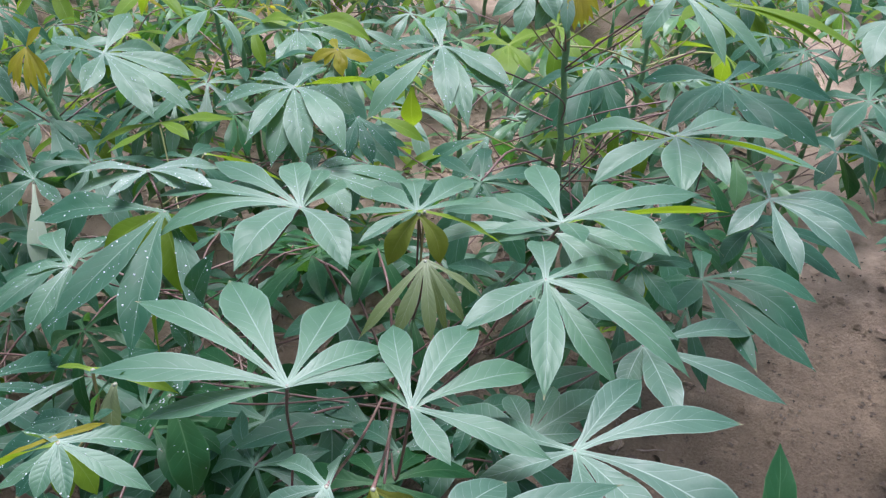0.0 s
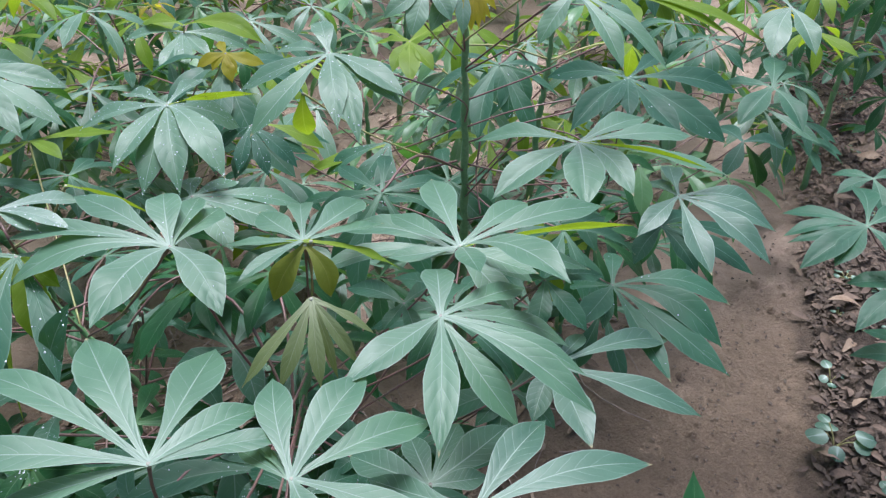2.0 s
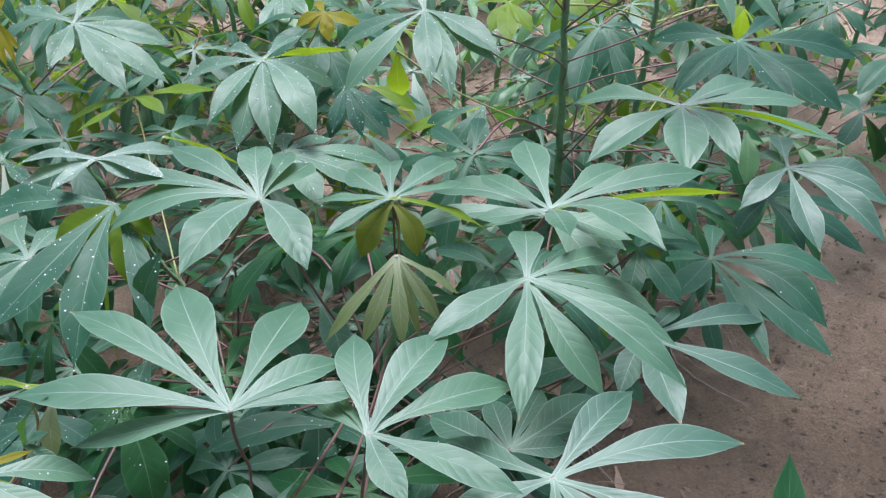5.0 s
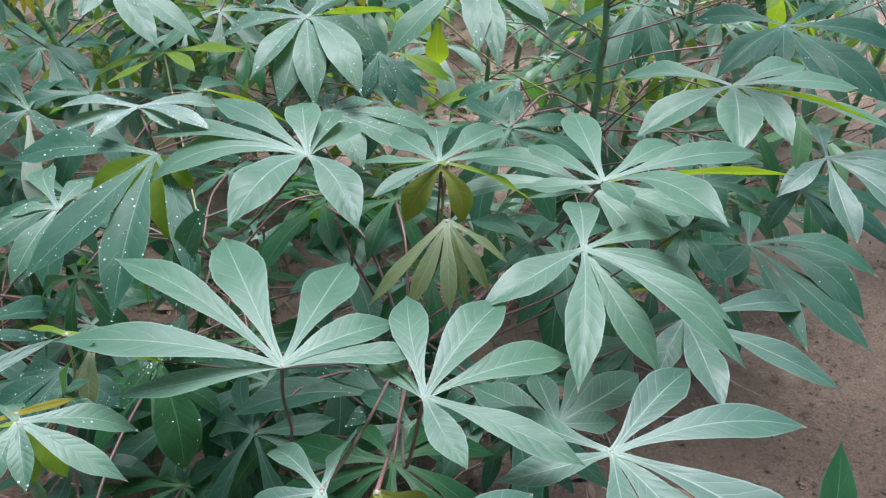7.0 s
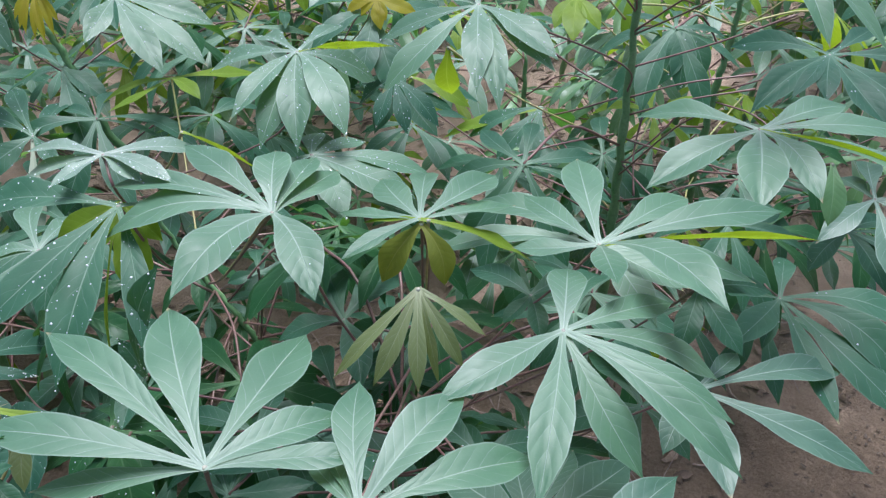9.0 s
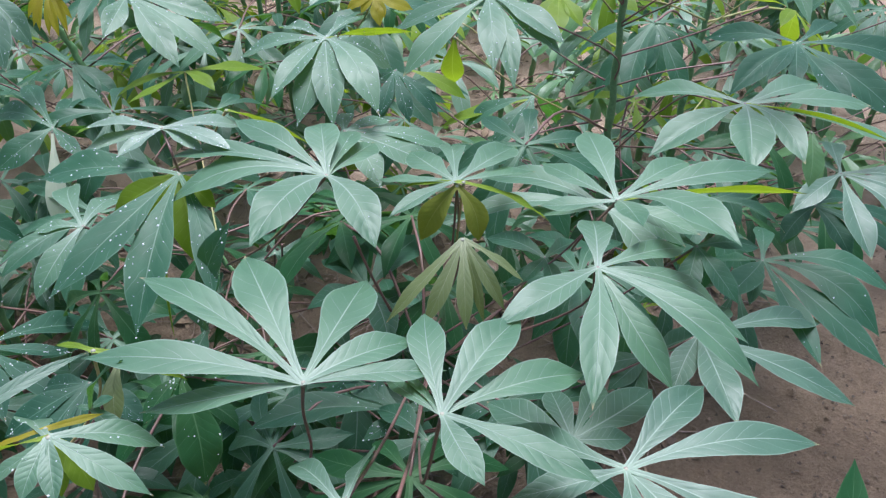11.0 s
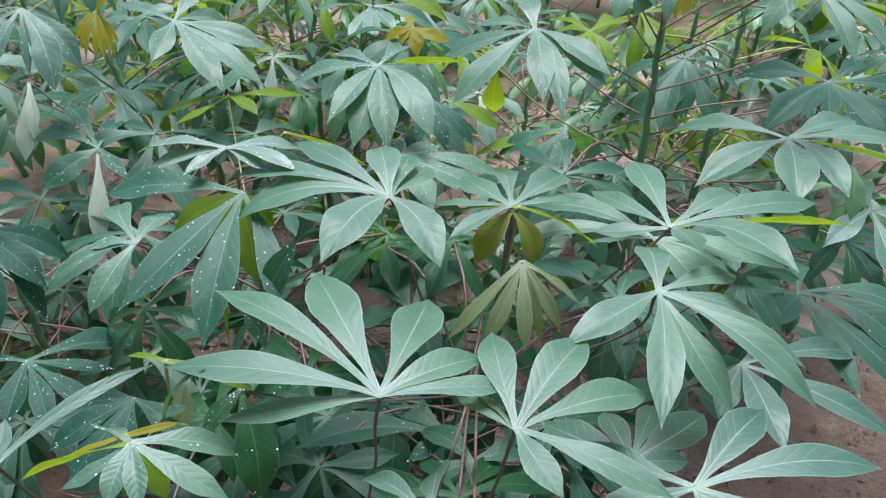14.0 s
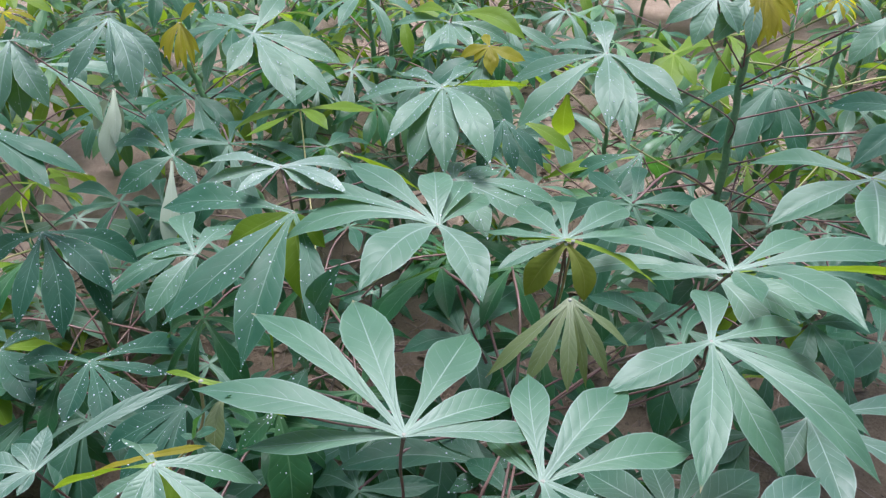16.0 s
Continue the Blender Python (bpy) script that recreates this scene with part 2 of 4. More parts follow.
def blade(length, width, arch, seed, steps=20, cols=3, twist=0.0, bend=None):
    """One cassava leaflet along +x, its upper side to +z: narrow base, widest past the middle, drawn-out tip, folded along the midrib."""
    rng = random.Random(seed)
    rise, fall = (rng.uniform(1.75, 2.05), rng.uniform(1.22, 1.38)) if width > 0.275 * length else (rng.uniform(2.3, 2.9), rng.uniform(1.35, 1.65))
    widest = rise / (rise + fall)
    peak = widest**rise * (1 - widest) ** fall
    fold, wave, ph = rng.uniform(0.02, 0.42), rng.uniform(0.03, 0.10), rng.uniform(0, 6)
    bend = rng.uniform(-0.06, 0.06) if bend is None else bend
    tip_drop = rng.uniform(0.02, 0.07)
    verts, faces, uvs = [], [], []
    for i in range(steps + 1):
        u = (i / steps) ** 0.8
        half = 0.5 * width * (u**rise * (1 - u) ** fall / peak) * rng.uniform(0.97, 1.03) + 0.0034 * (1 - u)
        z0 = length * (arch * 4 * u * (1 - u) - tip_drop * max(0, u - 0.6) ** 2 * 3 * (1 - u))
        y0 = length * bend * math.sin(math.pi * u)
        for j in range(-cols, cols + 1):
            v = j / cols
            lift = fold * abs(v) * half - 0.35 * fold * v * v * half
            lift += wave * half * abs(v) * math.sin(u * 15 + ph + (1.6 if v > 0 else 0))
            lift -= 0.0006 if j == 0 else 0.0
            turn = radians(twist) * min(1.0, u / 0.3)
            verts.append((length * u, y0 + v * half * math.cos(turn) - lift * math.sin(turn), z0 + v * half * math.sin(turn) + lift * math.cos(turn)))
            uvs.append((u, 0.5 + 0.5 * v))
    n = 2 * cols + 1
    for i in range(steps):
        for j in range(n - 1):
            a = i * n + j
            faces.append((a, a + n, a + n + 1, a + 1))
    return verts, faces, uvs


def aim(yaw, pitch, normal, twist):
    """The turn that lays a blade's +x along yaw and pitch, with its upper side towards normal, twisted about its length."""
    a, b = radians(yaw), radians(pitch)
    d = Vector((math.cos(a) * math.cos(b), math.sin(a) * math.cos(b), math.sin(b)))
    side = normal.cross(d)
    if side.length < 0.05:
        side = Vector((0, 0, 1)).cross(d)
    side.normalize()
    up = d.cross(side)
    m = Matrix((d, side, up)).transposed()
    return m @ Matrix.Rotation(radians(twist), 3, "X")


def drops_on(spots, rng):
    """Small flattened water beads on the given (place, normal) spots."""
    verts, faces = [], []
    for p, n in spots:
        r = 0.0004 + 0.0011 * rng.random() ** 2.5
        a = n.orthogonal().normalized()
        b = n.cross(a)
        k0 = len(verts)
        for ring, (q, h) in enumerate(((1.0, -0.1), (0.8, 0.45))):
            for k in range(7):
                w = 2 * math.pi * k / 7
                verts.append(p + (a * math.cos(w) + b * math.sin(w)) * r * q + n * r * h)
        verts.append(p + n * r * 0.72)
        for k in range(7):
            k2 = (k + 1) % 7
            faces.append((k0 + k, k0 + k2, k0 + 7 + k2, k0 + 7 + k))
            faces.append((k0 + 7 + k, k0 + 7 + k2, k0 + 14))
    return mesh_from("dew", verts, faces)


class Plant:
    """A cassava plant: an Empty at its foot, its stem and the line that petioles spring from."""

    def __init__(self, label, points, radius, group="cassava plants in the plot", green=0.5):
        pts = [Vector(p) for p in points]
        self.foot = pts[0].copy()
        self.thing = tagged(new("cassava_plant"), label, "cassava plant", group)
        self.thing.location = self.foot
        self.line = curve_through(pts, 10)
        radii, path = [], []
        for i, p in enumerate(self.line):
            u = i / (len(self.line) - 1)
            knot = 1.24 if i % 3 == 0 else 1.0
            side = Vector((math.sin(i * 2.1), math.cos(i * 2.1), 0)) * radius * 0.18
            path.append(p + side - self.foot)
            radii.append(radius * (1 - 0.55 * u) * knot * min(1.0, 0.12 + (1 - u) * 14))
        verts, faces = tube(path, radii, 9)
        link("stem", mesh_from("stem", verts, faces), STEM, self.thing)
        self.count = 0

    def node(self, hub, via=None):
        """The place on the stem from which a petiole to hub springs."""
        drop = 0.12 + 0.35 * (Vector(hub).xy - self.foot.xy).length
        want = max(0.12, hub[2] - drop if via is None else min(hub[2] - drop, via[2] - min(0.45, 0.03 + 0.8 * (Vector(via).xy - self.foot.xy).length)))
        return min(self.line, key=lambda p: abs(p.z - want))


def petiole_mesh(points, thick=0.0017):
    line = curve_through(points, 7)
    n = len(line) - 1
    radii = [thick * (1.0 + 0.35 * abs(2 * i / n - 1) ** 3) for i in range(n + 1)]
    verts, faces = tube(line, radii, 6)
    return mesh_from("petiole", verts, faces)


def leaf(plant, hub, lean, kind, via, wet, leaflets):
    """One palmate leaf on a plant: leaflets are rows of yaw, pitch, length, width, arch, twist and, where it is known, sideways bend."""
    plant.count += 1
    rng = random.Random(plant.count * 17 + int(hub[0] * 1000))
    hub = Vector(hub)
    normal = Vector((lean[0], lean[1], math.sqrt(max(0.05, 1 - lean[0] ** 2 - lean[1] ** 2))))
    start = plant.node(hub, via[-1] if via else None)
    pts = [Vector((0, 0, 0))]
    if via is not None:
        pts += [Vector(v) - hub for v in via]
    else:
        pts.append((start - hub) * 0.35 - Vector((0, 0, 0.02)))
    pts.append(start - hub)
    pale = kind in ("lime", "yellow")
    stalk = link("leaf", petiole_mesh(pts), PETIOLE_GREEN if pale else PETIOLE, plant.thing)
    stalk.location = hub - plant.foot
    spots = []
    for yaw, pitch, length, width, arch, twist, *bend in leaflets:
        verts, faces, uvs = blade(length, width, arch, rng.random(), 20, 3, twist, *bend)
        # strongly twisted blades take lime, the glow through their undersides put into colour
        ob = link("leaflet", mesh_from("leaflet", verts, faces, uvs), LEAF["lime" if abs(twist) > 55 and kind in ("mature", "broad", "old_shaded", "young") else kind], stalk)
        turn = aim(yaw, pitch, normal, 0)
        ob.matrix_basis = turn.to_4x4()
        for _ in range(int(wet * 1.1)):
            f = faces[rng.randrange(len(faces))]
            p = sum((Vector(verts[k]) for k in f), Vector()) / 4
            n = (Vector(verts[f[1]]) - Vector(verts[f[0]])).cross(Vector(verts[f[3]]) - Vector(verts[f[0]])).normalized()
            q = p + (Vector(verts[f[0]]) - p) * rng.uniform(-0.8, 0.8) + (Vector(verts[f[1]]) - p) * rng.uniform(-0.8, 0.8)
            spots.append((turn @ q, turn @ n))
    verts, faces = tube([(0, 0, -0.004), (0, 0, 0), (0, 0, 0.0012)], [0.0025, 0.003, 0.001], 8)
    link("leaf_hub", mesh_from("leaf_hub", verts, faces), HUB, stalk)
    if spots:
        tagged(link("dew", drops_on(spots, rng), WATER, stalk), "clear water beads", kind="stuff")
    return stalk


def loose_petiole(plant, pale, points):
    """A petiole whose leaf is out of sight."""
    pts = [Vector(p) for p in points]
    ob = link("petiole", petiole_mesh([p - pts[0] for p in pts], 0.0019), PETIOLE_GREEN if pale else PETIOLE, plant.thing)
    ob.location = pts[0] - plant.foot


# ---- the ground ----
def ground_height(x, y):
    h = 0.030 * noise.noise(Vector((x * 1.1, y * 1.1, 0))) + 0.018 * noise.noise(Vector((x * 4, y * 4, 3))) + 0.009 * noise.noise(Vector((x * 14, y * 14, 5))) + 0.004 * noise.noise(Vector((x * 33, y * 33, 7)))
    bank = min(1.0, max(0.0, x - 0.42 * y - 0.52) / 0.22)
    return h + 0.07 * bank * (1 + noise.noise(Vector((x * 7, y * 7, 9))))


def spread(low, high, near_low, near_high, step):
    out = [near_low + step * i for i in range(int((near_high - near_low) / step) + 1)]
    gap, p = step, out[-1]
    while p < high:
        gap *= 1.35
        p += gap
        out.append(p)
    gap, p = step, near_low
    while p > low:
        gap *= 1.35
        p -= gap
        out.insert(0, p)
    return out


def build_ground():
    xs, ys = spread(-400, 400, -1.6, 2.6, 0.03), spread(-400, 600, 0.0, 4.5, 0.03)
    verts = [(x, y, ground_height(x, y)) for y in ys for x in xs]
    n = len(xs)
    faces = [(j * n + i, j * n + i + 1, (j + 1) * n + i + 1, (j + 1) * n + i) for j in range(len(ys) - 1) for i in range(n - 1)]
    ob = new("ground", mesh_from("ground", verts, faces))
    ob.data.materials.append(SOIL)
    tagged(ob, "bare pinkish brown soil, trodden and crumbly", "soil", kind="structure")


build_ground()

# ---- the plants that stand nearest ----
near = Plant("leafy cassava plant with broad blue-green leaves", [(-0.12, 1.02, -0.02), (-0.12, 1.03, 0.3), (-0.09, 1.05, 0.55), (-0.05, 1.08, 0.76)], 0.013)
mid = Plant("cassava plant with wet drooping leaves", [(-0.34, 1.36, -0.02), (-0.381, 1.35, 0.337), (-0.44, 1.35, 0.50), (-0.52, 1.35, 0.65), (-0.57, 1.34, 0.80)], 0.0075)
stemmed = Plant("cassava plant with a straight green stem and yellow shoot", [(0.268, 1.70, -0.02), (0.268, 1.69, 0.4), (0.264, 1.68, 0.73), (0.257, 1.68, 1.12)], 0.0125)
right = Plant("cassava plant with drooping dull green leaves beside the path", [(0.60, 1.98, -0.02), (0.61, 1.96, 0.2), (0.63, 1.92, 0.40), (0.66, 1.88, 0.56)], 0.012)
back = Plant("cassava plant with a knotty green stem", [(0.49, 2.07, -0.02), (0.50, 2.06, 0.4), (0.507, 2.05, 0.67), (0.52, 2.05, 0.80), (0.526, 2.05, 0.98)], 0.011)
back_left = Plant("cassava plant with lime green top leaves", [(-0.45, 2.2, -0.02), (-0.44, 2.18, 0.5), (-0.40, 2.15, 0.9)], 0.012)
left = Plant("cassava plant with a pale yellow drooping shoot", [(-0.74, 1.84, -0.02), (-0.76, 1.82, 0.4), (-0.85, 1.76, 0.66), (-0.90, 1.76, 0.85), (-0.95, 1.76, 0.95)], 0.012)
left_low = Plant("low cassava plant with dark wet leaves", [(-0.98, 1.36, -0.02), (-0.97, 1.34, 0.3), (-0.98, 1.32, 0.66)], 0.012)
left_near = Plant("cassava plant with pale yellow-edged leaves", [(-0.52, 0.76, -0.02), (-0.52, 0.74, 0.4), (-0.50, 0.70, 0.78)], 0.012)
far_right = Plant("cassava plant on the far side of the path", [(1.42, 1.62, -0.02), (1.40, 1.60, 0.3), (1.36, 1.58, 0.56)], 0.012)
corner = Plant("cassava plant with large leaves at the path's edge", [(0.42, 0.46, -0.02), (0.40, 0.46, 0.35), (0.34, 0.46, 0.66), (0.26, 0.46, 0.84)], 0.012)

leaf(near, (-0.161, 0.635, 1.019), (0.00, -0.12), 'mature', [(-0.169, 0.650, 0.962), (-0.173, 0.675, 0.888), (-0.182, 0.725, 0.736)], 0, [
      (148, 5, 0.226, 0.034, 0.09, 4, -0.01), (119, 3, 0.199, 0.049, 0.09, 0, 0.01), (81, -10, 0.202, 0.052, 0.06, 0, -0.02),
      (39, -7, 0.125, 0.035, 0.09, 0, -0.01), (15, -5, 0.136, 0.023, 0.07, 0, -0.02), (-175, -13, 0.160, 0.024, 0.06, 0, 0.04),
      (177, 2, 0.212, 0.037, 0.09, 0, 0.01)])
leaf(near, (-0.032, 0.618, 1.004), (0.00, -0.15), 'mature', [(-0.057, 0.673, 0.833)], 0, [
      (101, 1, 0.137, 0.035, 0.10, 0, 0.03), (59, 6, 0.141, 0.042, 0.09, 0, 0.01), (32, -10, 0.167, 0.040, 0.09, 0, 0.00),
      (-22, -6, 0.151, 0.029, 0.09, 0, -0.02), (-62, -2, 0.085, 0.027, 0.09, 0, -0.05), (132, -15, 0.095, 0.014, 0.06, 6, 0.04),
      (121, -16, 0.087, 0.013, 0.07, 28, 0.02)])
leaf(near, (0.126, 0.823, 1.020), (0.00, -0.15), 'mature', [(0.116, 0.913, 0.879)], 0, [
      (87, -11, 0.128, 0.038, 0.11, 0, 0.00), (-137, 0, 0.155, 0.037, 0.09, 0, 0.04), (-96, -10, 0.183, 0.036, 0.10, 0, 0.01),
      (-53, -32, 0.153, 0.038, 0.09, 0, -0.05), (-33, -19, 0.204, 0.038, 0.12, 0, -0.01), (-18, -18, 0.178, 0.027, 0.11, -2, -0.01),
      (20, -32, 0.219, 0.041, 0.10, 0, 0.00), (42, -17, 0.172, 0.034, 0.07, 0, -0.02)])
leaf(stemmed, (0.168, 0.984, 1.004), (0.00, -0.15), 'mature', [(0.127, 1.045, 0.880)], 0, [
      (96, -3, 0.202, 0.049, 0.07, 0, 0.02), (123, -10, 0.163, 0.037, 0.05, 0, 0.04), (-86, 20, 0.130, 0.034, 0.06, 0, -0.02),
      (-54, 13, 0.191, 0.050, 0.12, 0, 0.04), (10, -2, 0.252, 0.023, 0.06, -62, -0.02), (25, -3, 0.247, 0.047, 0.08, 0, -0.01),
      (49, -6, 0.176, 0.041, 0.08, 0, -0.01), (175, -10, 0.100, 0.026, 0.03, 0, 0.05), (-28, -7, 0.109, 0.032, 0.04, 0, -0.05)])
leaf(mid, (-0.189, 0.947, 1.050), (0.00, -0.15), 'mature', [(-0.292, 1.017, 0.898)], 3, [
      (103, 5, 0.116, 0.042, 0.11, 0, 0.00), (77, -14, 0.164, 0.043, 0.04, 4, -0.03), (87, -9, 0.162, 0.032, 0.07, 0, -0.03),
      (-57, -11, 0.133, 0.044, 0.11, 0, 0.05), (-111, 0, 0.161, 0.054, 0.12, 0, -0.02), (-178, -13, 0.207, 0.053, 0.15, 0, -0.03),
      (166, -4, 0.222, 0.034, 0.10, 4, 0.00), (139, 1, 0.194, 0.039, 0.07, 0, 0.00)])
leaf(near, (-0.036, 1.006, 1.011), (0.00, -0.15), 'mature', [(-0.033, 1.040, 0.915)], 0, [
      (118, -13, 0.157, 0.042, 0.04, -2, 0.04), (95, -13, 0.158, 0.034, 0.09, 0, 0.00), (63, -11, 0.176, 0.047, 0.05, 2, -0.03),
      (39, -14, 0.142, 0.029, 0.04, -14, -0.03), (154, -16, 0.129, 0.028, 0.04, 16, 0.04), (-136, -4, 0.110, 0.020, 0.07, 0, 0.01)])
leaf(near, (-0.023, 0.892, 1.002), (0.00, -0.60), 'young', None, 0, [
      (-148, -40, 0.135, 0.021, 0.10, 36, 0.01), (-122, -46, 0.114, 0.018, 0.09, 0, 0.02), (-84, -45, 0.107, 0.017, 0.10, 0, 0.00),
      (-40, -46, 0.099, 0.015, 0.10, 0, 0.01), (-12, -32, 0.088, 0.014, 0.10, -40, 0.02), (-67, -45, 0.103, 0.015, 0.10, 46, 0.01)])
leaf(mid, (-0.383, 0.976, 1.027), (0.00, -0.20), 'old_shaded', [(-0.373, 1.024, 0.905)], 34, [
      (176, -7, 0.194, 0.052, 0.10, -4, 0.01), (-119, -15, 0.218, 0.052, 0.07, 0, 0.04), (-91, -25, 0.221, 0.051, 0.10, 0, 0.01),
      (-64, -24, 0.188, 0.029, 0.10, 0, 0.05), (59, -28, 0.151, 0.040, 0.05, 12, -0.03)])
leaf(mid, (-0.249, 1.299, 1.078), (0.00, -0.20), 'mature', [(-0.317, 1.362, 0.909)], 40, [
      (161, -21, 0.180, 0.045, 0.09, -4, 0.02), (-112, -13, 0.159, 0.034, 0.11, 0, 0.04), (-98, -26, 0.169, 0.043, 0.13, 0, 0.04),
      (-78, -24, 0.176, 0.043, 0.14, 0, 0.00), (-56, -17, 0.183, 0.047, 0.16, 0, 0.02), (1, 5, 0.140, 0.020, 0.08, -62, -0.05),
      (52, -34, 0.170, 0.045, 0.07, 40, -0.01), (124, -14, 0.183, 0.038, 0.07, 0, 0.04), (84, -11, 0.190, 0.034, 0.06, 0, -0.04)])
leaf(stemmed, (-0.003, 1.423, 1.106), (0.00, -0.15), 'mature', [(0.238, 1.619, 0.931)], 20, [
      (-137, -27, 0.198, 0.049, 0.10, 0, 0.04), (-86, -17, 0.190, 0.042, 0.12, 0, 0.00), (-42, -12, 0.166, 0.043, 0.10, 6, -0.03),
      (99, 12, 0.101, 0.036, 0.13, -4, 0.01), (162, -26, 0.189, 0.049, 0.05, -12, 0.02), (-77, -21, 0.211, 0.037, 0.12, 0, 0.01),
      (127, -15, 0.173, 0.037, 0.06, -10, 0.01), (-43, -18, 0.172, 0.036, 0.09, 0, -0.04)])
leaf(stemmed, (0.391, 1.260, 1.006), (0.00, -0.15), 'mature', [(0.335, 1.411, 0.943)], 0, [
      (-146, -11, 0.192, 0.051, 0.07, 0, 0.00), (-99, -7, 0.168, 0.061, 0.08, 0, 0.00), (38, -5, 0.191, 0.049, 0.06, 0, -0.01),
      (14, -6, 0.220, 0.050, 0.07, 0, -0.02), (-23, -4, 0.211, 0.015, 0.06, -62, -0.01), (-21, -6, 0.242, 0.050, 0.07, -16, -0.02),
      (143, -15, 0.197, 0.050, 0.09, -2, 0.00), (-69, -8, 0.151, 0.040, 0.12, 10, 0.04)])
leaf(right, (0.599, 1.661, 0.943), (0.00, -0.15), 'dark', None, 4, [
      (-142, -19, 0.194, 0.052, 0.09, -8, -0.01), (-42, -20, 0.243, 0.065, 0.07, 22, -0.02), (0, -10, 0.251, 0.067, 0.09, 14, -0.01),
      (149, -10, 0.180, 0.049, 0.10, -24, 0.00), (-103, -13, 0.130, 0.039, 0.08, 0, -0.03), (-67, -17, 0.183, 0.049, 0.04, 8, -0.04),
      (52, -3, 0.189, 0.041, 0.06, 0, -0.04), (-125, -10, 0.157, 0.026, 0.07, 0, 0.02)])
leaf(right, (0.692, 1.515, 0.741), (0.00, -0.15), 'broad', None, 0, [
      (-140, -12, 0.155, 0.042, 0.08, -8, 0.01), (-86, -20, 0.201, 0.053, 0.06, 0, -0.04), (-47, -19, 0.228, 0.060, 0.10, 4, 0.00),
      (-2, -13, 0.194, 0.052, 0.12, 8, 0.02), (76, -9, 0.190, 0.046, 0.06, 0, 0.03), (-22, -14, 0.210, 0.057, 0.10, 4, 0.00),
      (91, -19, 0.170, 0.045, 0.02, -10, 0.02)])
leaf(right, (0.486, 1.265, 0.710), (0.00, -0.15), 'old_shaded', None, 6, [
      (-124, 12, 0.207, 0.045, 0.07, 0, 0.03), (-49, -15, 0.256, 0.061, 0.07, 0, -0.03), (-78, -11, 0.224, 0.041, 0.07, 0, -0.03),
      (-36, -15, 0.218, 0.059, 0.16, 20, 0.05), (-9, -9, 0.223, 0.055, 0.15, 0, 0.04), (73, -14, 0.175, 0.034, 0.08, 0, 0.01),
      (111, -34, 0.149, 0.037, 0.01, -10, 0.02), (-113, -11, 0.110, 0.023, 0.09, 0, -0.01)])
leaf(near, (0.317, 1.006, 0.763), (0.00, -0.15), 'broad', None, 0, [
      (31, -18, 0.304, 0.048, 0.07, 0, 0.00), (-12, -19, 0.248, 0.048, 0.07, 0, -0.02), (-84, 0, 0.168, 0.049, 0.08, 0, -0.02),
      (-118, -13, 0.106, 0.037, 0.10, 0, -0.02), (57, -19, 0.162, 0.026, 0.06, 0, -0.02)])
leaf(left, (-0.743, 1.743, 0.979), (0.00, -0.15), 'mature', None, 26, [
      (-90, -12, 0.158, 0.043, 0.06, -24, 0.04), (-47, -24, 0.226, 0.054, 0.09, 0, -0.02), (-25, -23, 0.246, 0.052, 0.08, 0, -0.02),
      (2, -16, 0.201, 0.054, 0.06, 16, -0.02), (59, -20, 0.164, 0.044, 0.10, 40, 0.00), (146, -1, 0.197, 0.042, 0.04, 0, 0.02),
      (85, 14, 0.168, 0.045, 0.06, 24, -0.04)])
leaf(mid, (-0.414, 1.026, 1.064), (0.00, -0.15), 'silver', [(-0.402, 1.020, 1.004)], 20, [
      (159, -16, 0.169, 0.036, 0.08, 12, 0.00), (173, -23, 0.151, 0.034, 0.05, 0, 0.01), (-122, -7, 0.073, 0.019, 0.06, 0, 0.02),
      (-33, -6, 0.078, 0.020, 0.07, 0, -0.02), (51, -23, 0.148, 0.036, 0.08, 2, 0.00), (-25, -1, 0.118, 0.021, 0.10, 0, 0.00)])
leaf(near, (0.138, 0.604, 0.956), (0.00, -0.12), 'broad', None, 0, [
      (50, 0, 0.145, 0.038, 0.09, 0, 0.01), (14, -3, 0.199, 0.036, 0.11, 0, 0.02), (-30, -12, 0.217, 0.057, 0.12, 0, 0.02),
      (-52, -6, 0.130, 0.036, 0.07, 0, -0.02), (-87, 3, 0.118, 0.027, 0.07, 0, -0.03), (-163, -4, 0.111, 0.028, 0.06, 0, 0.04),
      (142, -16, 0.136, 0.031, 0.05, 0, 0.04)])
leaf(corner, (-0.013, 0.439, 1.029), (0.00, -0.05), 'broad', None, 0, [
      (48, -12, 0.110, 0.039, 0.08, 0, 0.00), (19, -1, 0.184, 0.028, 0.06, 0, -0.03), (0, -25, 0.176, 0.035, 0.09, 0, 0.01),
      (-34, -4, 0.115, 0.024, 0.07, 0, -0.03), (-62, -2, 0.084, 0.024, 0.06, 0, -0.05), (-174, -6, 0.114, 0.023, 0.10, 0, -0.01),
      (-139, -3, 0.089, 0.024, 0.07, 0, 0.03)])
leaf(near, (-0.106, 0.509, 1.011), (0.00, -0.15), 'broad', None, 0, [
      (124, -34, 0.155, 0.024, 0.07, 6, -0.01), (91, -36, 0.159, 0.034, 0.06, -44, -0.02), (169, -34, 0.091, 0.020, 0.07, 0, 0.01),
      (-126, -25, 0.087, 0.021, 0.08, 0, 0.04), (-110, -23, 0.080, 0.018, 0.07, 0, 0.06), (-76, -23, 0.080, 0.018, 0.10, 0, 0.05)])
leaf(near, (-0.067, 0.536, 0.977), (0.00, -0.50), 'olive', None, 0, [
      (64, -56, 0.178, 0.028, 0.04, -14, -0.02), (107, -64, 0.203, 0.031, 0.04, 14, 0.02), (-64, -43, 0.078, 0.019, 0.10, 0, -0.01)])
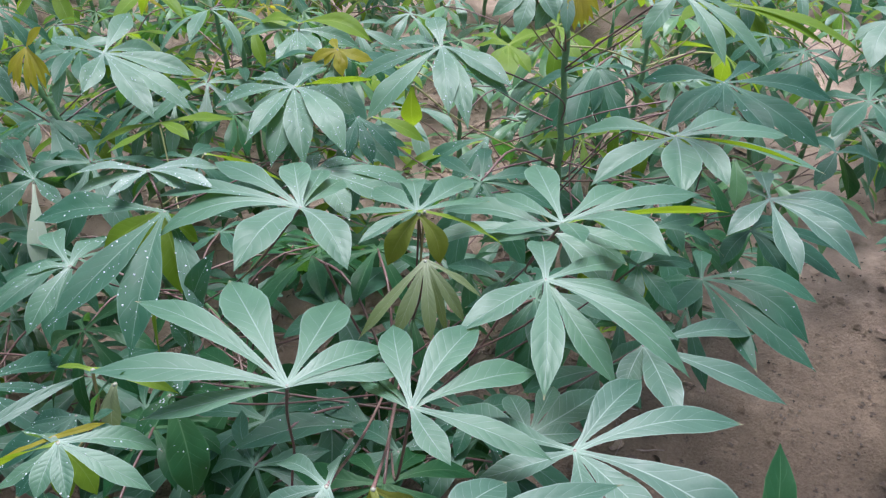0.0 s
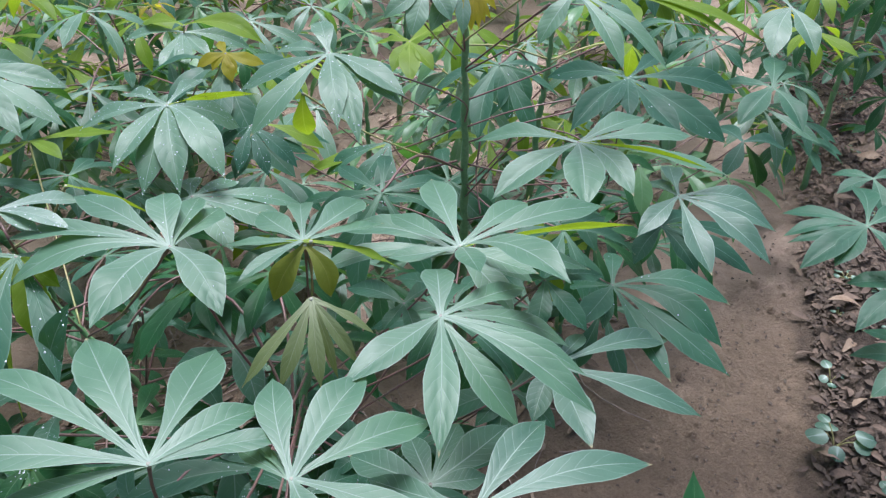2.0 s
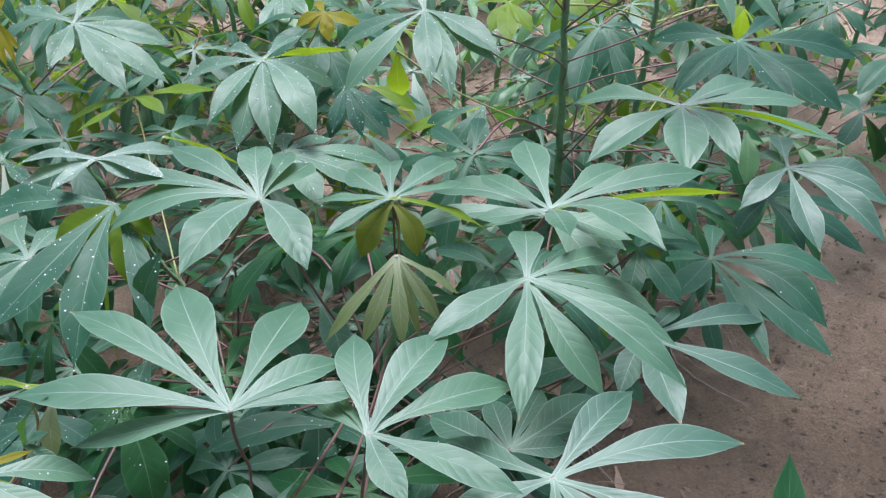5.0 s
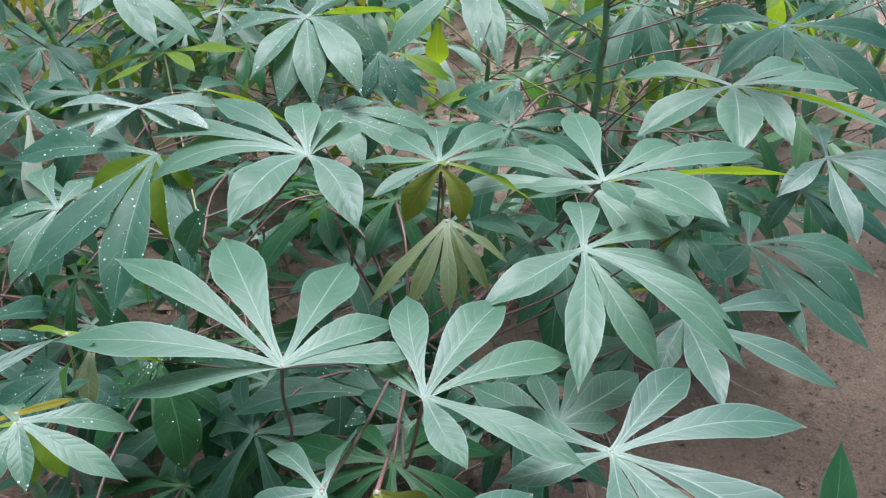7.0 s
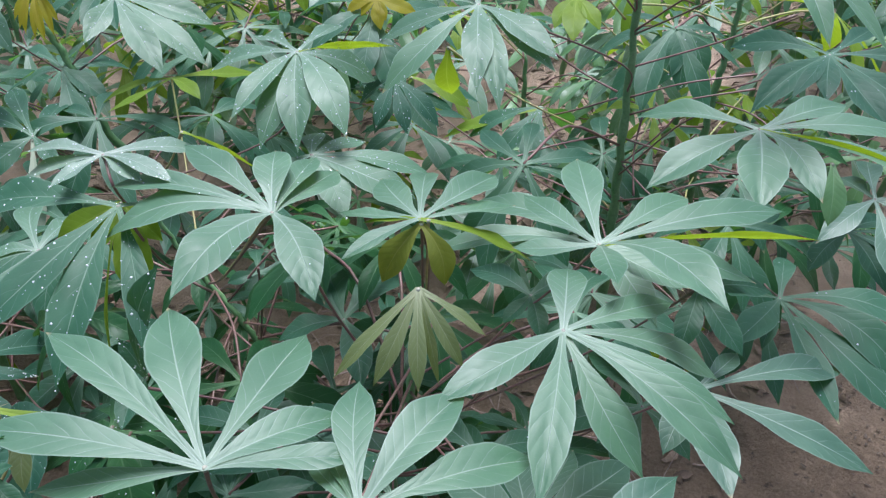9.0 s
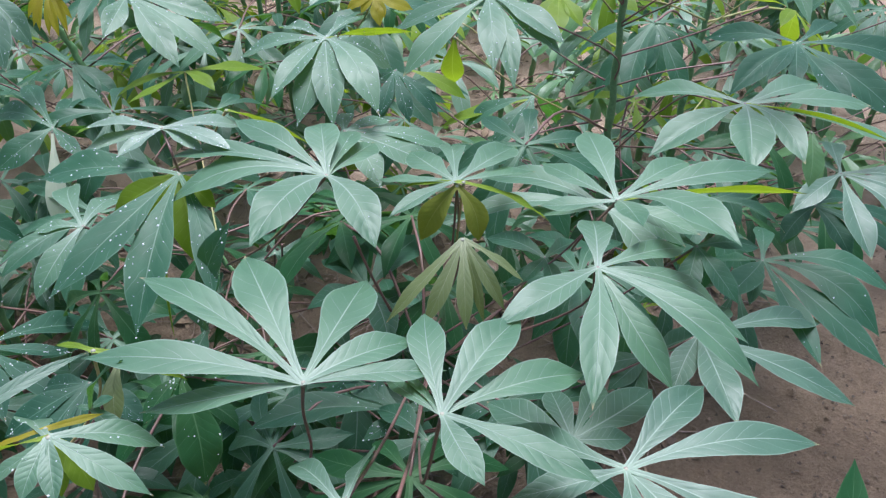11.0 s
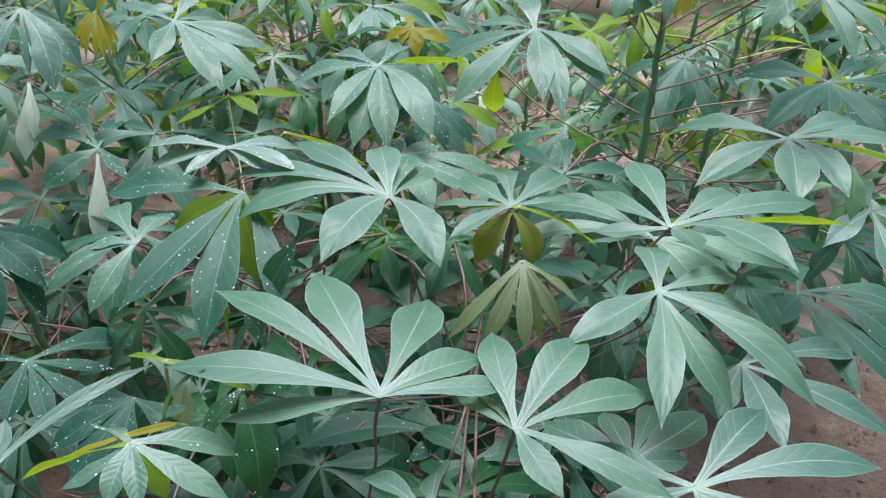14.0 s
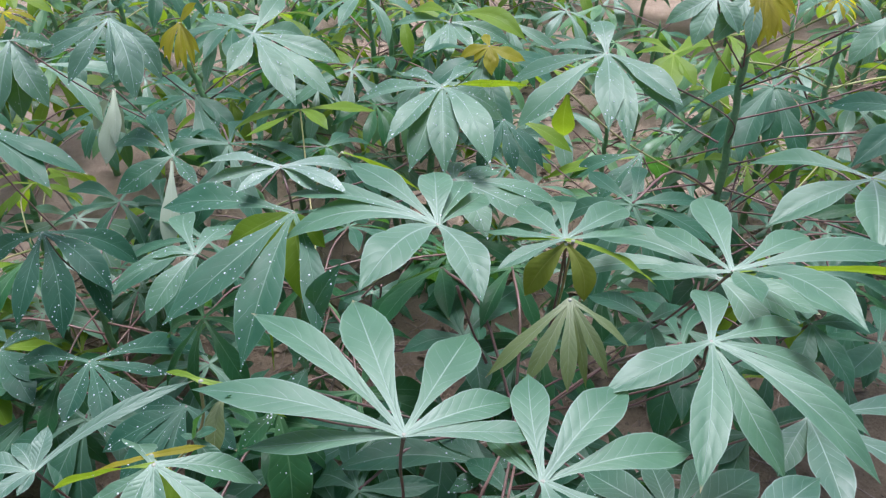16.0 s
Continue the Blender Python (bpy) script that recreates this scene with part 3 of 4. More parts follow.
leaf(near, (0.105, 0.712, 0.868), (0.00, -0.12), 'broad', None, 0, [
      (45, -10, 0.153, 0.045, 0.06, 0, -0.04), (137, -17, 0.133, 0.043, 0.05, 0, 0.04), (100, -15, 0.106, 0.030, 0.08, 0, 0.02),
      (69, -13, 0.130, 0.028, 0.08, 0, -0.01), (12, -9, 0.071, 0.025, 0.06, 8, -0.04)])
leaf(left_near, (-0.382, 0.579, 0.994), (0.00, -0.15), 'mature', None, 5, [
      (21, -27, 0.103, 0.026, 0.12, 0, 0.02), (-15, -23, 0.108, 0.022, 0.09, 0, -0.02), (176, -30, 0.149, 0.018, 0.06, 62, 0.01),
      (-98, -23, 0.057, 0.021, 0.09, -6, 0.01), (-160, -31, 0.082, 0.015, 0.02, 0, 0.05), (131, -36, 0.159, 0.033, 0.06, 38, 0.01),
      (-66, -22, 0.064, 0.018, 0.09, 0, 0.01)])
leaf(left, (-1.010, 1.639, 1.027), (0.00, -0.30), 'broad', None, 26, [
      (-51, -38, 0.199, 0.054, 0.12, 0, 0.07), (-25, -35, 0.175, 0.047, 0.14, 8, 0.04), (-168, -26, 0.189, 0.051, 0.03, -20, 0.04),
      (-66, -39, 0.154, 0.023, 0.12, 22, 0.04), (-114, -40, 0.161, 0.043, 0.07, -8, 0.04)])
leaf(left_low, (-0.828, 1.074, 0.614), (0.00, -0.12), 'dark', None, 30, [
      (-23, -17, 0.189, 0.035, 0.09, 0, -0.02), (52, -27, 0.236, 0.062, 0.10, 4, 0.02), (15, -16, 0.140, 0.024, 0.06, 0, -0.04),
      (-54, -15, 0.156, 0.036, 0.09, 0, 0.04), (-82, -13, 0.126, 0.043, 0.07, 0, 0.02), (173, -15, 0.173, 0.046, 0.09, -2, 0.00)])
leaf(left_low, (-0.967, 1.222, 0.771), (0.00, -0.20), 'dark', None, 30, [
      (-56, -36, 0.207, 0.054, 0.12, 0, 0.07), (-21, -23, 0.184, 0.050, 0.14, 0, 0.03), (37, -38, 0.190, 0.051, 0.14, 22, 0.00),
      (-80, -29, 0.186, 0.041, 0.11, 0, 0.04), (-26, -40, 0.211, 0.037, 0.16, 0, 0.08), (180, -32, 0.176, 0.047, 0.08, -32, 0.01)])
leaf(left, (-0.847, 1.505, 0.796), (0.00, -0.15), 'old_shaded', None, 26, [
      (157, -9, 0.197, 0.053, 0.13, -16, -0.03), (-134, -22, 0.137, 0.049, 0.05, -38, 0.02), (-39, -17, 0.111, 0.027, 0.09, 0, -0.02),
      (90, -36, 0.181, 0.047, 0.04, -22, 0.01), (102, -8, 0.197, 0.046, 0.04, 0, -0.03), (128, 1, 0.225, 0.039, 0.09, 0, 0.00)])
leaf(back_left, (-0.370, 2.054, 0.929), (0.00, -0.15), 'mature', None, 20, [
      (160, -15, 0.180, 0.048, 0.09, -8, 0.00), (-104, -17, 0.152, 0.036, 0.06, 0, 0.03), (-81, -17, 0.150, 0.038, 0.09, 0, 0.00),
      (-52, -14, 0.127, 0.037, 0.06, 0, -0.03), (10, -20, 0.166, 0.044, 0.09, 28, 0.00)])
leaf(mid, (-0.402, 1.381, 0.600), (0.00, -0.12), 'old_shaded', None, 0, [
      (-153, -8, 0.060, 0.022, 0.07, -36, 0.02), (30, -11, 0.107, 0.039, 0.07, 22, -0.02), (111, -19, 0.144, 0.028, 0.09, 0, 0.00),
      (-9, -5, 0.075, 0.027, 0.07, 4, -0.03)])
leaf(near, (-0.034, 1.001, 1.008), (0.00, -0.65), 'olive', None, 0, [
      (-150, -53, 0.088, 0.032, 0.10, 0, -0.04), (-47, -56, 0.078, 0.028, 0.10, 0, 0.11)])
leaf(near, (-0.026, 1.001, 1.013), (0.00, -0.20), 'lime', None, 0, [
      (27, -36, 0.166, 0.035, 0.06, -16, -0.01), (162, -18, 0.092, 0.019, 0.06, 22, 0.02)])
leaf(mid, (-0.615, 1.643, 0.858), (0.00, -0.12), 'lime', None, 0, [
      (-178, -21, 0.168, 0.035, 0.08, 2, 0.00), (-117, -2, 0.153, 0.033, 0.03, 16, 0.04), (49, -16, 0.200, 0.048, 0.04, 2, -0.02),
      (-39, -5, 0.104, 0.029, 0.10, 0, 0.00)])
leaf(mid, (-0.362, 1.129, 1.039), (0.00, -0.12), 'lime', None, 0, [
      (-32, -1, 0.156, 0.022, 0.06, -62, -0.02)])
leaf(left, (-1.046, 1.658, 0.862), (0.00, -0.50), 'pale', None, 6, [
      (-88, -55, 0.170, 0.045, 0.06, 0, 0.04), (159, -49, 0.167, 0.044, 0.01, -22, 0.02), (121, -56, 0.191, 0.049, 0.05, 0, -0.02),
      (-72, -49, 0.132, 0.026, 0.07, 0, 0.04)])
leaf(left, (-0.845, 1.497, 0.792), (0.00, -0.50), 'pale', None, 4, [
      (-85, -59, 0.195, 0.041, 0.07, 0, 0.04)])
leaf(stemmed, (0.105, 1.759, 0.768), (0.00, -0.20), 'old_shaded', None, 24, [
      (179, -29, 0.176, 0.048, 0.10, -4, 0.00), (-131, -29, 0.150, 0.040, 0.09, 0, 0.02), (-100, -30, 0.166, 0.045, 0.10, 0, 0.00),
      (60, -43, 0.186, 0.049, 0.07, -36, 0.00)])
leaf(stemmed, (-0.196, 1.753, 0.823), (0.00, -0.20), 'dark', None, 20, [
      (-104, -32, 0.118, 0.031, 0.09, 0, 0.01), (-69, -33, 0.132, 0.032, 0.10, 0, -0.01), (-31, -34, 0.136, 0.040, 0.09, 0, 0.00),
      (138, -40, 0.174, 0.046, 0.04, -34, 0.00)])
leaf(back_left, (-0.167, 1.796, 0.805), (0.00, -0.20), 'lime', None, 0, [
      (-5, -26, 0.140, 0.038, 0.09, 14, -0.01)])
leaf(back_left, (-0.361, 2.041, 0.950), (0.00, -0.15), 'lime', None, 0, [
      (-15, -10, 0.198, 0.053, 0.15, 20, 0.03), (143, -9, 0.150, 0.040, 0.10, -16, 0.00)])
leaf(mid, (-0.197, 0.956, 1.044), (0.00, -0.12), 'lime', [(-0.292, 1.017, 0.898)], 0, [
      (163, -6, 0.159, 0.010, 0.07, 62, 0.01)])
leaf(stemmed, (-0.059, 1.518, 0.996), (0.00, -0.60), 'lime', None, 0, [
      (91, -65, 0.123, 0.040, 0.10, 0, -0.03)])
leaf(stemmed, (0.096, 1.792, 0.743), (0.00, -0.15), 'lime', None, 0, [
      (-172, -17, 0.207, 0.036, 0.06, 0, 0.01)])
leaf(corner, (0.254, 0.500, 0.892), (0.00, -0.12), 'old_shaded', None, 0, [
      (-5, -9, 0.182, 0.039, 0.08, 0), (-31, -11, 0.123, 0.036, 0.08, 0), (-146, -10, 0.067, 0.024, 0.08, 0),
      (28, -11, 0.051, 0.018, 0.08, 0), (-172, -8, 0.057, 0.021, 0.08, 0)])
leaf(corner, (0.151, 0.420, 0.930), (0.00, -0.20), 'old_shaded', None, 0, [
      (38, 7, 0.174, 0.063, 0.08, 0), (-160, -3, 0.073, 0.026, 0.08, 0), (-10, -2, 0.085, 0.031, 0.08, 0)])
# deep green blades, the shade on these low leaves partly in their colour
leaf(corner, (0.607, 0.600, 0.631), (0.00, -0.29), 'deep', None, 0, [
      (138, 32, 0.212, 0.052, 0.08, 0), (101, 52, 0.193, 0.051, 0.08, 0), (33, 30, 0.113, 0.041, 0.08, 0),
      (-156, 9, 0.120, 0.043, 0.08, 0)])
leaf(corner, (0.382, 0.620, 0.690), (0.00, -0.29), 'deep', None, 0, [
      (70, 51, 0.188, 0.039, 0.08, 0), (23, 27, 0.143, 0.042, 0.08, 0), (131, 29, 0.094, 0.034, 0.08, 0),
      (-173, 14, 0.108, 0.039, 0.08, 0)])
leaf(near, (-0.108, 0.950, 0.637), (0.00, -0.12), 'old_shaded', None, 16, [
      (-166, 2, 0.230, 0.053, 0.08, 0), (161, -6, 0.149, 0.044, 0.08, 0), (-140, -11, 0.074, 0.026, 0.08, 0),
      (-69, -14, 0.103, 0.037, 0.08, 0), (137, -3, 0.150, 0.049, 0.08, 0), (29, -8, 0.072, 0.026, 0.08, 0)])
leaf(near, (-0.068, 0.880, 0.660), (0.00, -0.12), 'old_shaded', None, 6, [
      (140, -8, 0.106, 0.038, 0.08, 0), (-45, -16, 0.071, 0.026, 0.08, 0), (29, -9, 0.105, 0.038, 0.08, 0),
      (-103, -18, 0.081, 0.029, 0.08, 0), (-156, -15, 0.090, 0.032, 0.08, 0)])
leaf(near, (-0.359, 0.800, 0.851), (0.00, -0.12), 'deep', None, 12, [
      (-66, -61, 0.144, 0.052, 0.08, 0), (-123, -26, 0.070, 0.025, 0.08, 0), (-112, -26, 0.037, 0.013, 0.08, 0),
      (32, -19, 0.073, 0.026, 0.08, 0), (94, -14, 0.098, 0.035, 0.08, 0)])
leaf(mid, (-0.340, 0.860, 0.870), (0.00, -0.45), 'old_shaded', None, 20, [
      (-2, 72, 0.180, 0.034, 0.08, 0), (155, 57, 0.056, 0.020, 0.08, 0), (-88, -4, 0.075, 0.027, 0.08, 0)])
leaf(near, (0.098, 1.117, 0.811), (0.00, -0.12), 'old_shaded', None, 0, [
      (132, -7, 0.080, 0.029, 0.08, 0), (-130, -16, 0.060, 0.022, 0.08, 0), (-76, -19, 0.072, 0.026, 0.08, 0),
      (47, -7, 0.082, 0.029, 0.08, 0), (143, -8, 0.116, 0.040, 0.08, 0)])
leaf(near, (0.183, 1.120, 0.900), (0.00, -0.12), 'mature', None, 0, [
      (151, -5, 0.220, 0.050, 0.08, 0), (178, -8, 0.128, 0.037, 0.08, 0), (-177, -5, 0.228, 0.037, 0.08, 0),
      (-27, -11, 0.122, 0.044, 0.08, 0), (-5, -9, 0.208, 0.046, 0.08, 0), (-59, -14, 0.139, 0.044, 0.08, 0)])
leaf(near, (0.316, 1.100, 0.854), (0.00, -0.12), 'old_shaded', None, 0, [
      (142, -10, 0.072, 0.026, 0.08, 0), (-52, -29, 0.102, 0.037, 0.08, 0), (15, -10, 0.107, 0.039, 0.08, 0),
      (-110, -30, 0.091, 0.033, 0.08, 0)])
leaf(near, (0.263, 1.050, 0.676), (0.00, -0.12), 'old_shaded', None, 0, [
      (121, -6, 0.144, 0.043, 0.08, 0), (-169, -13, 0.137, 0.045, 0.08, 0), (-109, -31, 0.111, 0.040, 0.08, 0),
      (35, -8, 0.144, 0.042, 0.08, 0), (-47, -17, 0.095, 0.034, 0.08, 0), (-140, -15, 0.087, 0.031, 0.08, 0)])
leaf(near, (0.042, 0.950, 0.668), (0.00, -0.12), 'old_shaded', None, 6, [
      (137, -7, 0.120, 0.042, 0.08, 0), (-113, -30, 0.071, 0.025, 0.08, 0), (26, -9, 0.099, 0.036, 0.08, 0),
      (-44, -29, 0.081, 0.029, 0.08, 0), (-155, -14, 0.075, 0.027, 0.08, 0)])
leaf(left_near, (-0.406, 0.610, 0.960), (0.00, -0.12), 'lime', None, 0, [
      (-67, -57, 0.062, 0.022, 0.08, 0), (-29, -49, 0.070, 0.025, 0.08, 0)])
leaf(left_near, (-0.398, 0.600, 0.980), (0.00, -0.12), 'yellow', None, 0, [
      (28, -3, 0.051, 0.005, 0.08, 20), (-159, -11, 0.054, 0.007, 0.08, 20)])
leaf(left_near, (-0.400, 0.712, 0.973), (0.00, -0.12), 'lime', [(-0.416, 0.712, 0.892)], 0, [
      (-1, -21, 0.100, 0.015, 0.08, 12), (160, -13, 0.057, 0.009, 0.08, 15)])
leaf(left_near, (-0.384, 0.720, 0.944), (0.00, -0.62), 'young', None, 0, [
      (-88, -53, 0.065, 0.020, 0.08, 0), (-111, -52, 0.053, 0.011, 0.08, 0)])
leaf(mid, (-0.406, 1.020, 1.000), (0.00, -0.57), 'lime', None, 0, [
      (-162, -29, 0.103, 0.037, 0.08, 0), (-130, -44, 0.073, 0.026, 0.08, 0), (-64, -47, 0.125, 0.045, 0.08, 0),
      (-86, -50, 0.213, 0.024, 0.08, 60), (-24, -31, 0.070, 0.025, 0.08, 0)])
leaf(mid, (-0.204, 1.163, 0.993), (0.00, -0.12), 'mature', None, 20, [
      (51, -11, 0.094, 0.029, 0.08, 0), (10, -15, 0.169, 0.038, 0.08, 0), (-10, -17, 0.151, 0.051, 0.08, 0),
      (-155, -19, 0.053, 0.019, 0.08, 0), (-54, -22, 0.113, 0.041, 0.08, 0), (96, -10, 0.088, 0.029, 0.08, 0)])
leaf(mid, (-0.183, 1.150, 0.711), (0.00, -0.12), 'old_shaded', None, 0, [
      (-160, -12, 0.105, 0.038, 0.08, 0), (65, -3, 0.190, 0.067, 0.08, 0), (110, -4, 0.189, 0.067, 0.08, 0),
      (-67, -16, 0.124, 0.045, 0.08, 0), (138, -5, 0.126, 0.045, 0.08, 0)])
leaf(stemmed, (0.474, 1.200, 0.994), (0.00, -0.62), 'fresh', None, 0, [
      (-92, -53, 0.081, 0.029, 0.08, 0)])
leaf(stemmed, (0.372, 1.300, 1.237), (0.00, -0.12), 'mature', None, 0, [
      (-67, -31, 0.152, 0.034, 0.08, 0), (-40, -29, 0.186, 0.033, 0.08, 0), (-146, -43, 0.098, 0.035, 0.08, 0),
      (-10, -26, 0.116, 0.032, 0.08, 0)])
leaf(stemmed, (0.252, 1.620, 1.172), (0.00, -0.62), 'yellow', None, 0, [
      (-129, -47, 0.081, 0.016, 0.08, 0), (-113, -51, 0.094, 0.018, 0.08, 0), (-101, -52, 0.102, 0.018, 0.08, 0),
      (-89, -53, 0.106, 0.018, 0.08, 0), (-76, -52, 0.103, 0.018, 0.08, 0), (-63, -50, 0.096, 0.018, 0.08, 0),
      (-50, -47, 0.093, 0.016, 0.08, 0), (-35, -41, 0.083, 0.016, 0.08, 0), (-147, -40, 0.069, 0.016, 0.08, 0),
      (-20, -33, 0.078, 0.016, 0.08, 0)])
leaf(stemmed, (0.239, 1.620, 1.167), (0.00, -0.57), 'mature', None, 0, [
      (-92, -49, 0.111, 0.026, 0.08, 0), (-135, -42, 0.117, 0.040, 0.08, 0), (-52, -43, 0.068, 0.025, 0.08, 0)])
leaf(stemmed, (0.175, 1.600, 1.159), (0.00, -0.51), 'mature', None, 0, [
      (-117, -43, 0.102, 0.037, 0.08, 0), (-48, -39, 0.081, 0.029, 0.08, 0), (-160, -28, 0.098, 0.035, 0.08, 0)])
leaf(back, (0.172, 2.100, 0.874), (0.00, -0.12), 'lime', None, 0, [
      (148, -14, 0.105, 0.038, 0.08, 0), (-119, -24, 0.109, 0.039, 0.08, 0), (-58, -24, 0.111, 0.040, 0.08, 0),
      (117, -10, 0.200, 0.042, 0.08, 0), (-93, -25, 0.140, 0.051, 0.08, 0), (57, -7, 0.200, 0.065, 0.08, 0)])
leaf(back, (0.428, 2.150, 0.797), (0.00, -0.60), 'old_shaded', None, 6, [
      (-120, -48, 0.162, 0.058, 0.08, 0), (-92, -51, 0.164, 0.059, 0.08, 0), (-55, -46, 0.140, 0.051, 0.08, 0),
      (-143, -41, 0.121, 0.044, 0.08, 0)])
leaf(right, (0.704, 1.600, 0.611), (0.00, -0.12), 'dark', None, 0, [
      (-137, -23, 0.120, 0.043, 0.08, 0), (-65, -24, 0.138, 0.050, 0.08, 0), (-32, -17, 0.223, 0.064, 0.08, 0),
      (1, -15, 0.220, 0.046, 0.08, 0), (34, -14, 0.144, 0.050, 0.08, 0)])
leaf(right, (0.981, 1.850, 0.685), (0.00, -0.12), 'dark', None, 0, [
      (29, -57, 0.198, 0.071, 0.08, 0), (96, -18, 0.220, 0.079, 0.08, 0), (18, -23, 0.197, 0.071, 0.08, 0),
      (-134, -30, 0.115, 0.041, 0.08, 0)])
leaf(back, (1.200, 2.170, 0.686), (0.00, -0.12), 'old_shaded', None, 0, [
      (142, -8, 0.148, 0.053, 0.08, 0), (-139, -17, 0.195, 0.070, 0.08, 0), (-139, -16, 0.108, 0.039, 0.08, 0),
      (39, -6, 0.220, 0.069, 0.08, 0), (-82, -19, 0.181, 0.065, 0.08, 0), (66, 2, 0.221, 0.063, 0.08, 0)])
leaf(back, (0.671, 2.000, 1.010), (0.00, -0.12), 'lime', None, 0, [
      (-30, -13, 0.274, 0.046, 0.08, 0), (-24, -13, 0.363, 0.048, 0.08, 0), (37, -19, 0.198, 0.045, 0.08, 0),
      (-134, -1, 0.187, 0.040, 0.08, 0), (-94, -7, 0.190, 0.044, 0.08, 0)])
leaf(back, (1.048, 1.900, 1.003), (0.00, -0.12), 'mature', None, 0, [
      (-124, -24, 0.172, 0.057, 0.08, 0), (-159, -21, 0.105, 0.038, 0.08, 0), (81, -11, 0.200, 0.053, 0.08, 0),
      (-86, -25, 0.152, 0.055, 0.08, 0)])
leaf(far_right, (1.114, 1.490, 0.660), (0.00, -0.12), 'old_shaded', None, 0, [
      (144, -8, 0.177, 0.044, 0.08, 0), (172, -11, 0.176, 0.038, 0.08, 0), (179, -12, 0.173, 0.032, 0.08, 0),
      (-157, -15, 0.196, 0.057, 0.08, 0), (-141, -16, 0.142, 0.051, 0.08, 0), (65, -6, 0.220, 0.058, 0.08, 0),
      (-69, -18, 0.115, 0.041, 0.08, 0), (29, -9, 0.179, 0.056, 0.08, 0)])
leaf(far_right, (1.213, 1.400, 0.571), (0.00, -0.12), 'old_shaded', None, 0, [
      (164, -10, 0.149, 0.054, 0.08, 0), (-154, -15, 0.207, 0.051, 0.08, 0), (82, -5, 0.179, 0.057, 0.08, 0)])
leaf(far_right, (1.235, 1.300, 0.418), (0.00, -0.12), 'old_shaded', None, 0, [
      (152, -9, 0.164, 0.055, 0.08, 0), (-165, -14, 0.164, 0.059, 0.08, 0), (117, -6, 0.169, 0.051, 0.08, 0)])
leaf(far_right, (1.398, 1.900, 0.532), (0.00, -0.12), 'old_shaded', None, 0, [
      (-169, -15, 0.112, 0.040, 0.08, 0), (144, -10, 0.106, 0.038, 0.08, 0), (-101, -21, 0.135, 0.049, 0.08, 0),
      (13, -13, 0.133, 0.048, 0.08, 0)])
leaf(left, (-0.918, 1.760, 0.986), (0.00, -0.62), 'yellow', None, 0, [
      (-135, -45, 0.078, 0.015, 0.08, 0), (-116, -50, 0.089, 0.014, 0.08, 0), (-100, -52, 0.095, 0.014, 0.08, 0),
      (-81, -52, 0.103, 0.015, 0.08, 0), (-64, -50, 0.110, 0.015, 0.08, 0), (-49, -47, 0.106, 0.014, 0.08, 0),
      (-33, -40, 0.085, 0.014, 0.08, 0), (-14, 43, 0.074, 0.027, 0.08, 0)])
leaf(left, (-1.222, 1.600, 0.979), (0.00, -0.12), 'mature', None, 24, [
      (-69, -67, 0.167, 0.060, 0.08, 0), (-31, -49, 0.161, 0.053, 0.08, 0), (-88, -52, 0.160, 0.058, 0.08, 0),
      (-38, -49, 0.114, 0.041, 0.08, 0), (2, -2, 0.096, 0.029, 0.08, 40), (168, -28, 0.181, 0.051, 0.08, 0)])
leaf(left, (-0.906, 1.750, 0.820), (0.00, -0.12), 'old_shaded', None, 8, [
      (-49, -29, 0.133, 0.048, 0.08, 0), (-19, -26, 0.129, 0.047, 0.08, 0), (178, -25, 0.129, 0.046, 0.08, 0),
      (148, -13, 0.260, 0.058, 0.08, 0), (-56, -30, 0.250, 0.063, 0.08, 0), (46, -19, 0.149, 0.054, 0.08, 0)])
leaf(left_low, (-1.076, 1.250, 0.956), (0.00, -0.12), 'old_shaded', None, 20, [
      (-1, -18, 0.227, 0.044, 0.08, 0), (-19, -20, 0.204, 0.048, 0.08, 0), (-10, -19, 0.140, 0.040, 0.08, 0)])
leaf(left_low, (-1.077, 1.150, 0.535), (0.00, -0.12), 'dark', None, 26, [
      (-14, -16, 0.136, 0.049, 0.08, 0), (-37, -18, 0.148, 0.053, 0.08, 0), (-86, -19, 0.096, 0.035, 0.08, 0),
      (65, -11, 0.091, 0.033, 0.08, 0)])
leaf(left_low, (-0.613, 1.000, 0.618), (0.00, -0.12), 'dark', None, 20, [
      (-150, -22, 0.152, 0.055, 0.08, 0), (167, -22, 0.109, 0.039, 0.08, 0), (-23, -20, 0.115, 0.041, 0.08, 0),
      (-82, -25, 0.128, 0.046, 0.08, 0), (-118, -24, 0.153, 0.054, 0.08, 0)])
leaf(left_near, (-0.577, 0.640, 0.875), (0.10, -0.10), 'broad', [(-0.577, 0.690, 0.753)], 0, [
      (98, 23, 0.052, 0.019, 0.08, 0), (148, 10, 0.048, 0.017, 0.08, 0), (46, 10, 0.191, 0.014, 0.08, 20),
      (-110, -0, 0.048, 0.017, 0.08, 0), (-175, -3, 0.073, 0.026, 0.08, 0), (-86, -1, 0.034, 0.012, 0.08, 0)])
leaf(left_near, (-0.388, 0.660, 0.944), (0.00, -0.12), 'old_shaded', None, 0, [
      (-23, 54, 0.120, 0.021, 0.08, 0), (-28, -27, 0.050, 0.018, 0.08, 0), (15, 23, 0.026, 0.010, 0.08, 0),
      (-167, 18, 0.014, 0.005, 0.08, 0)])
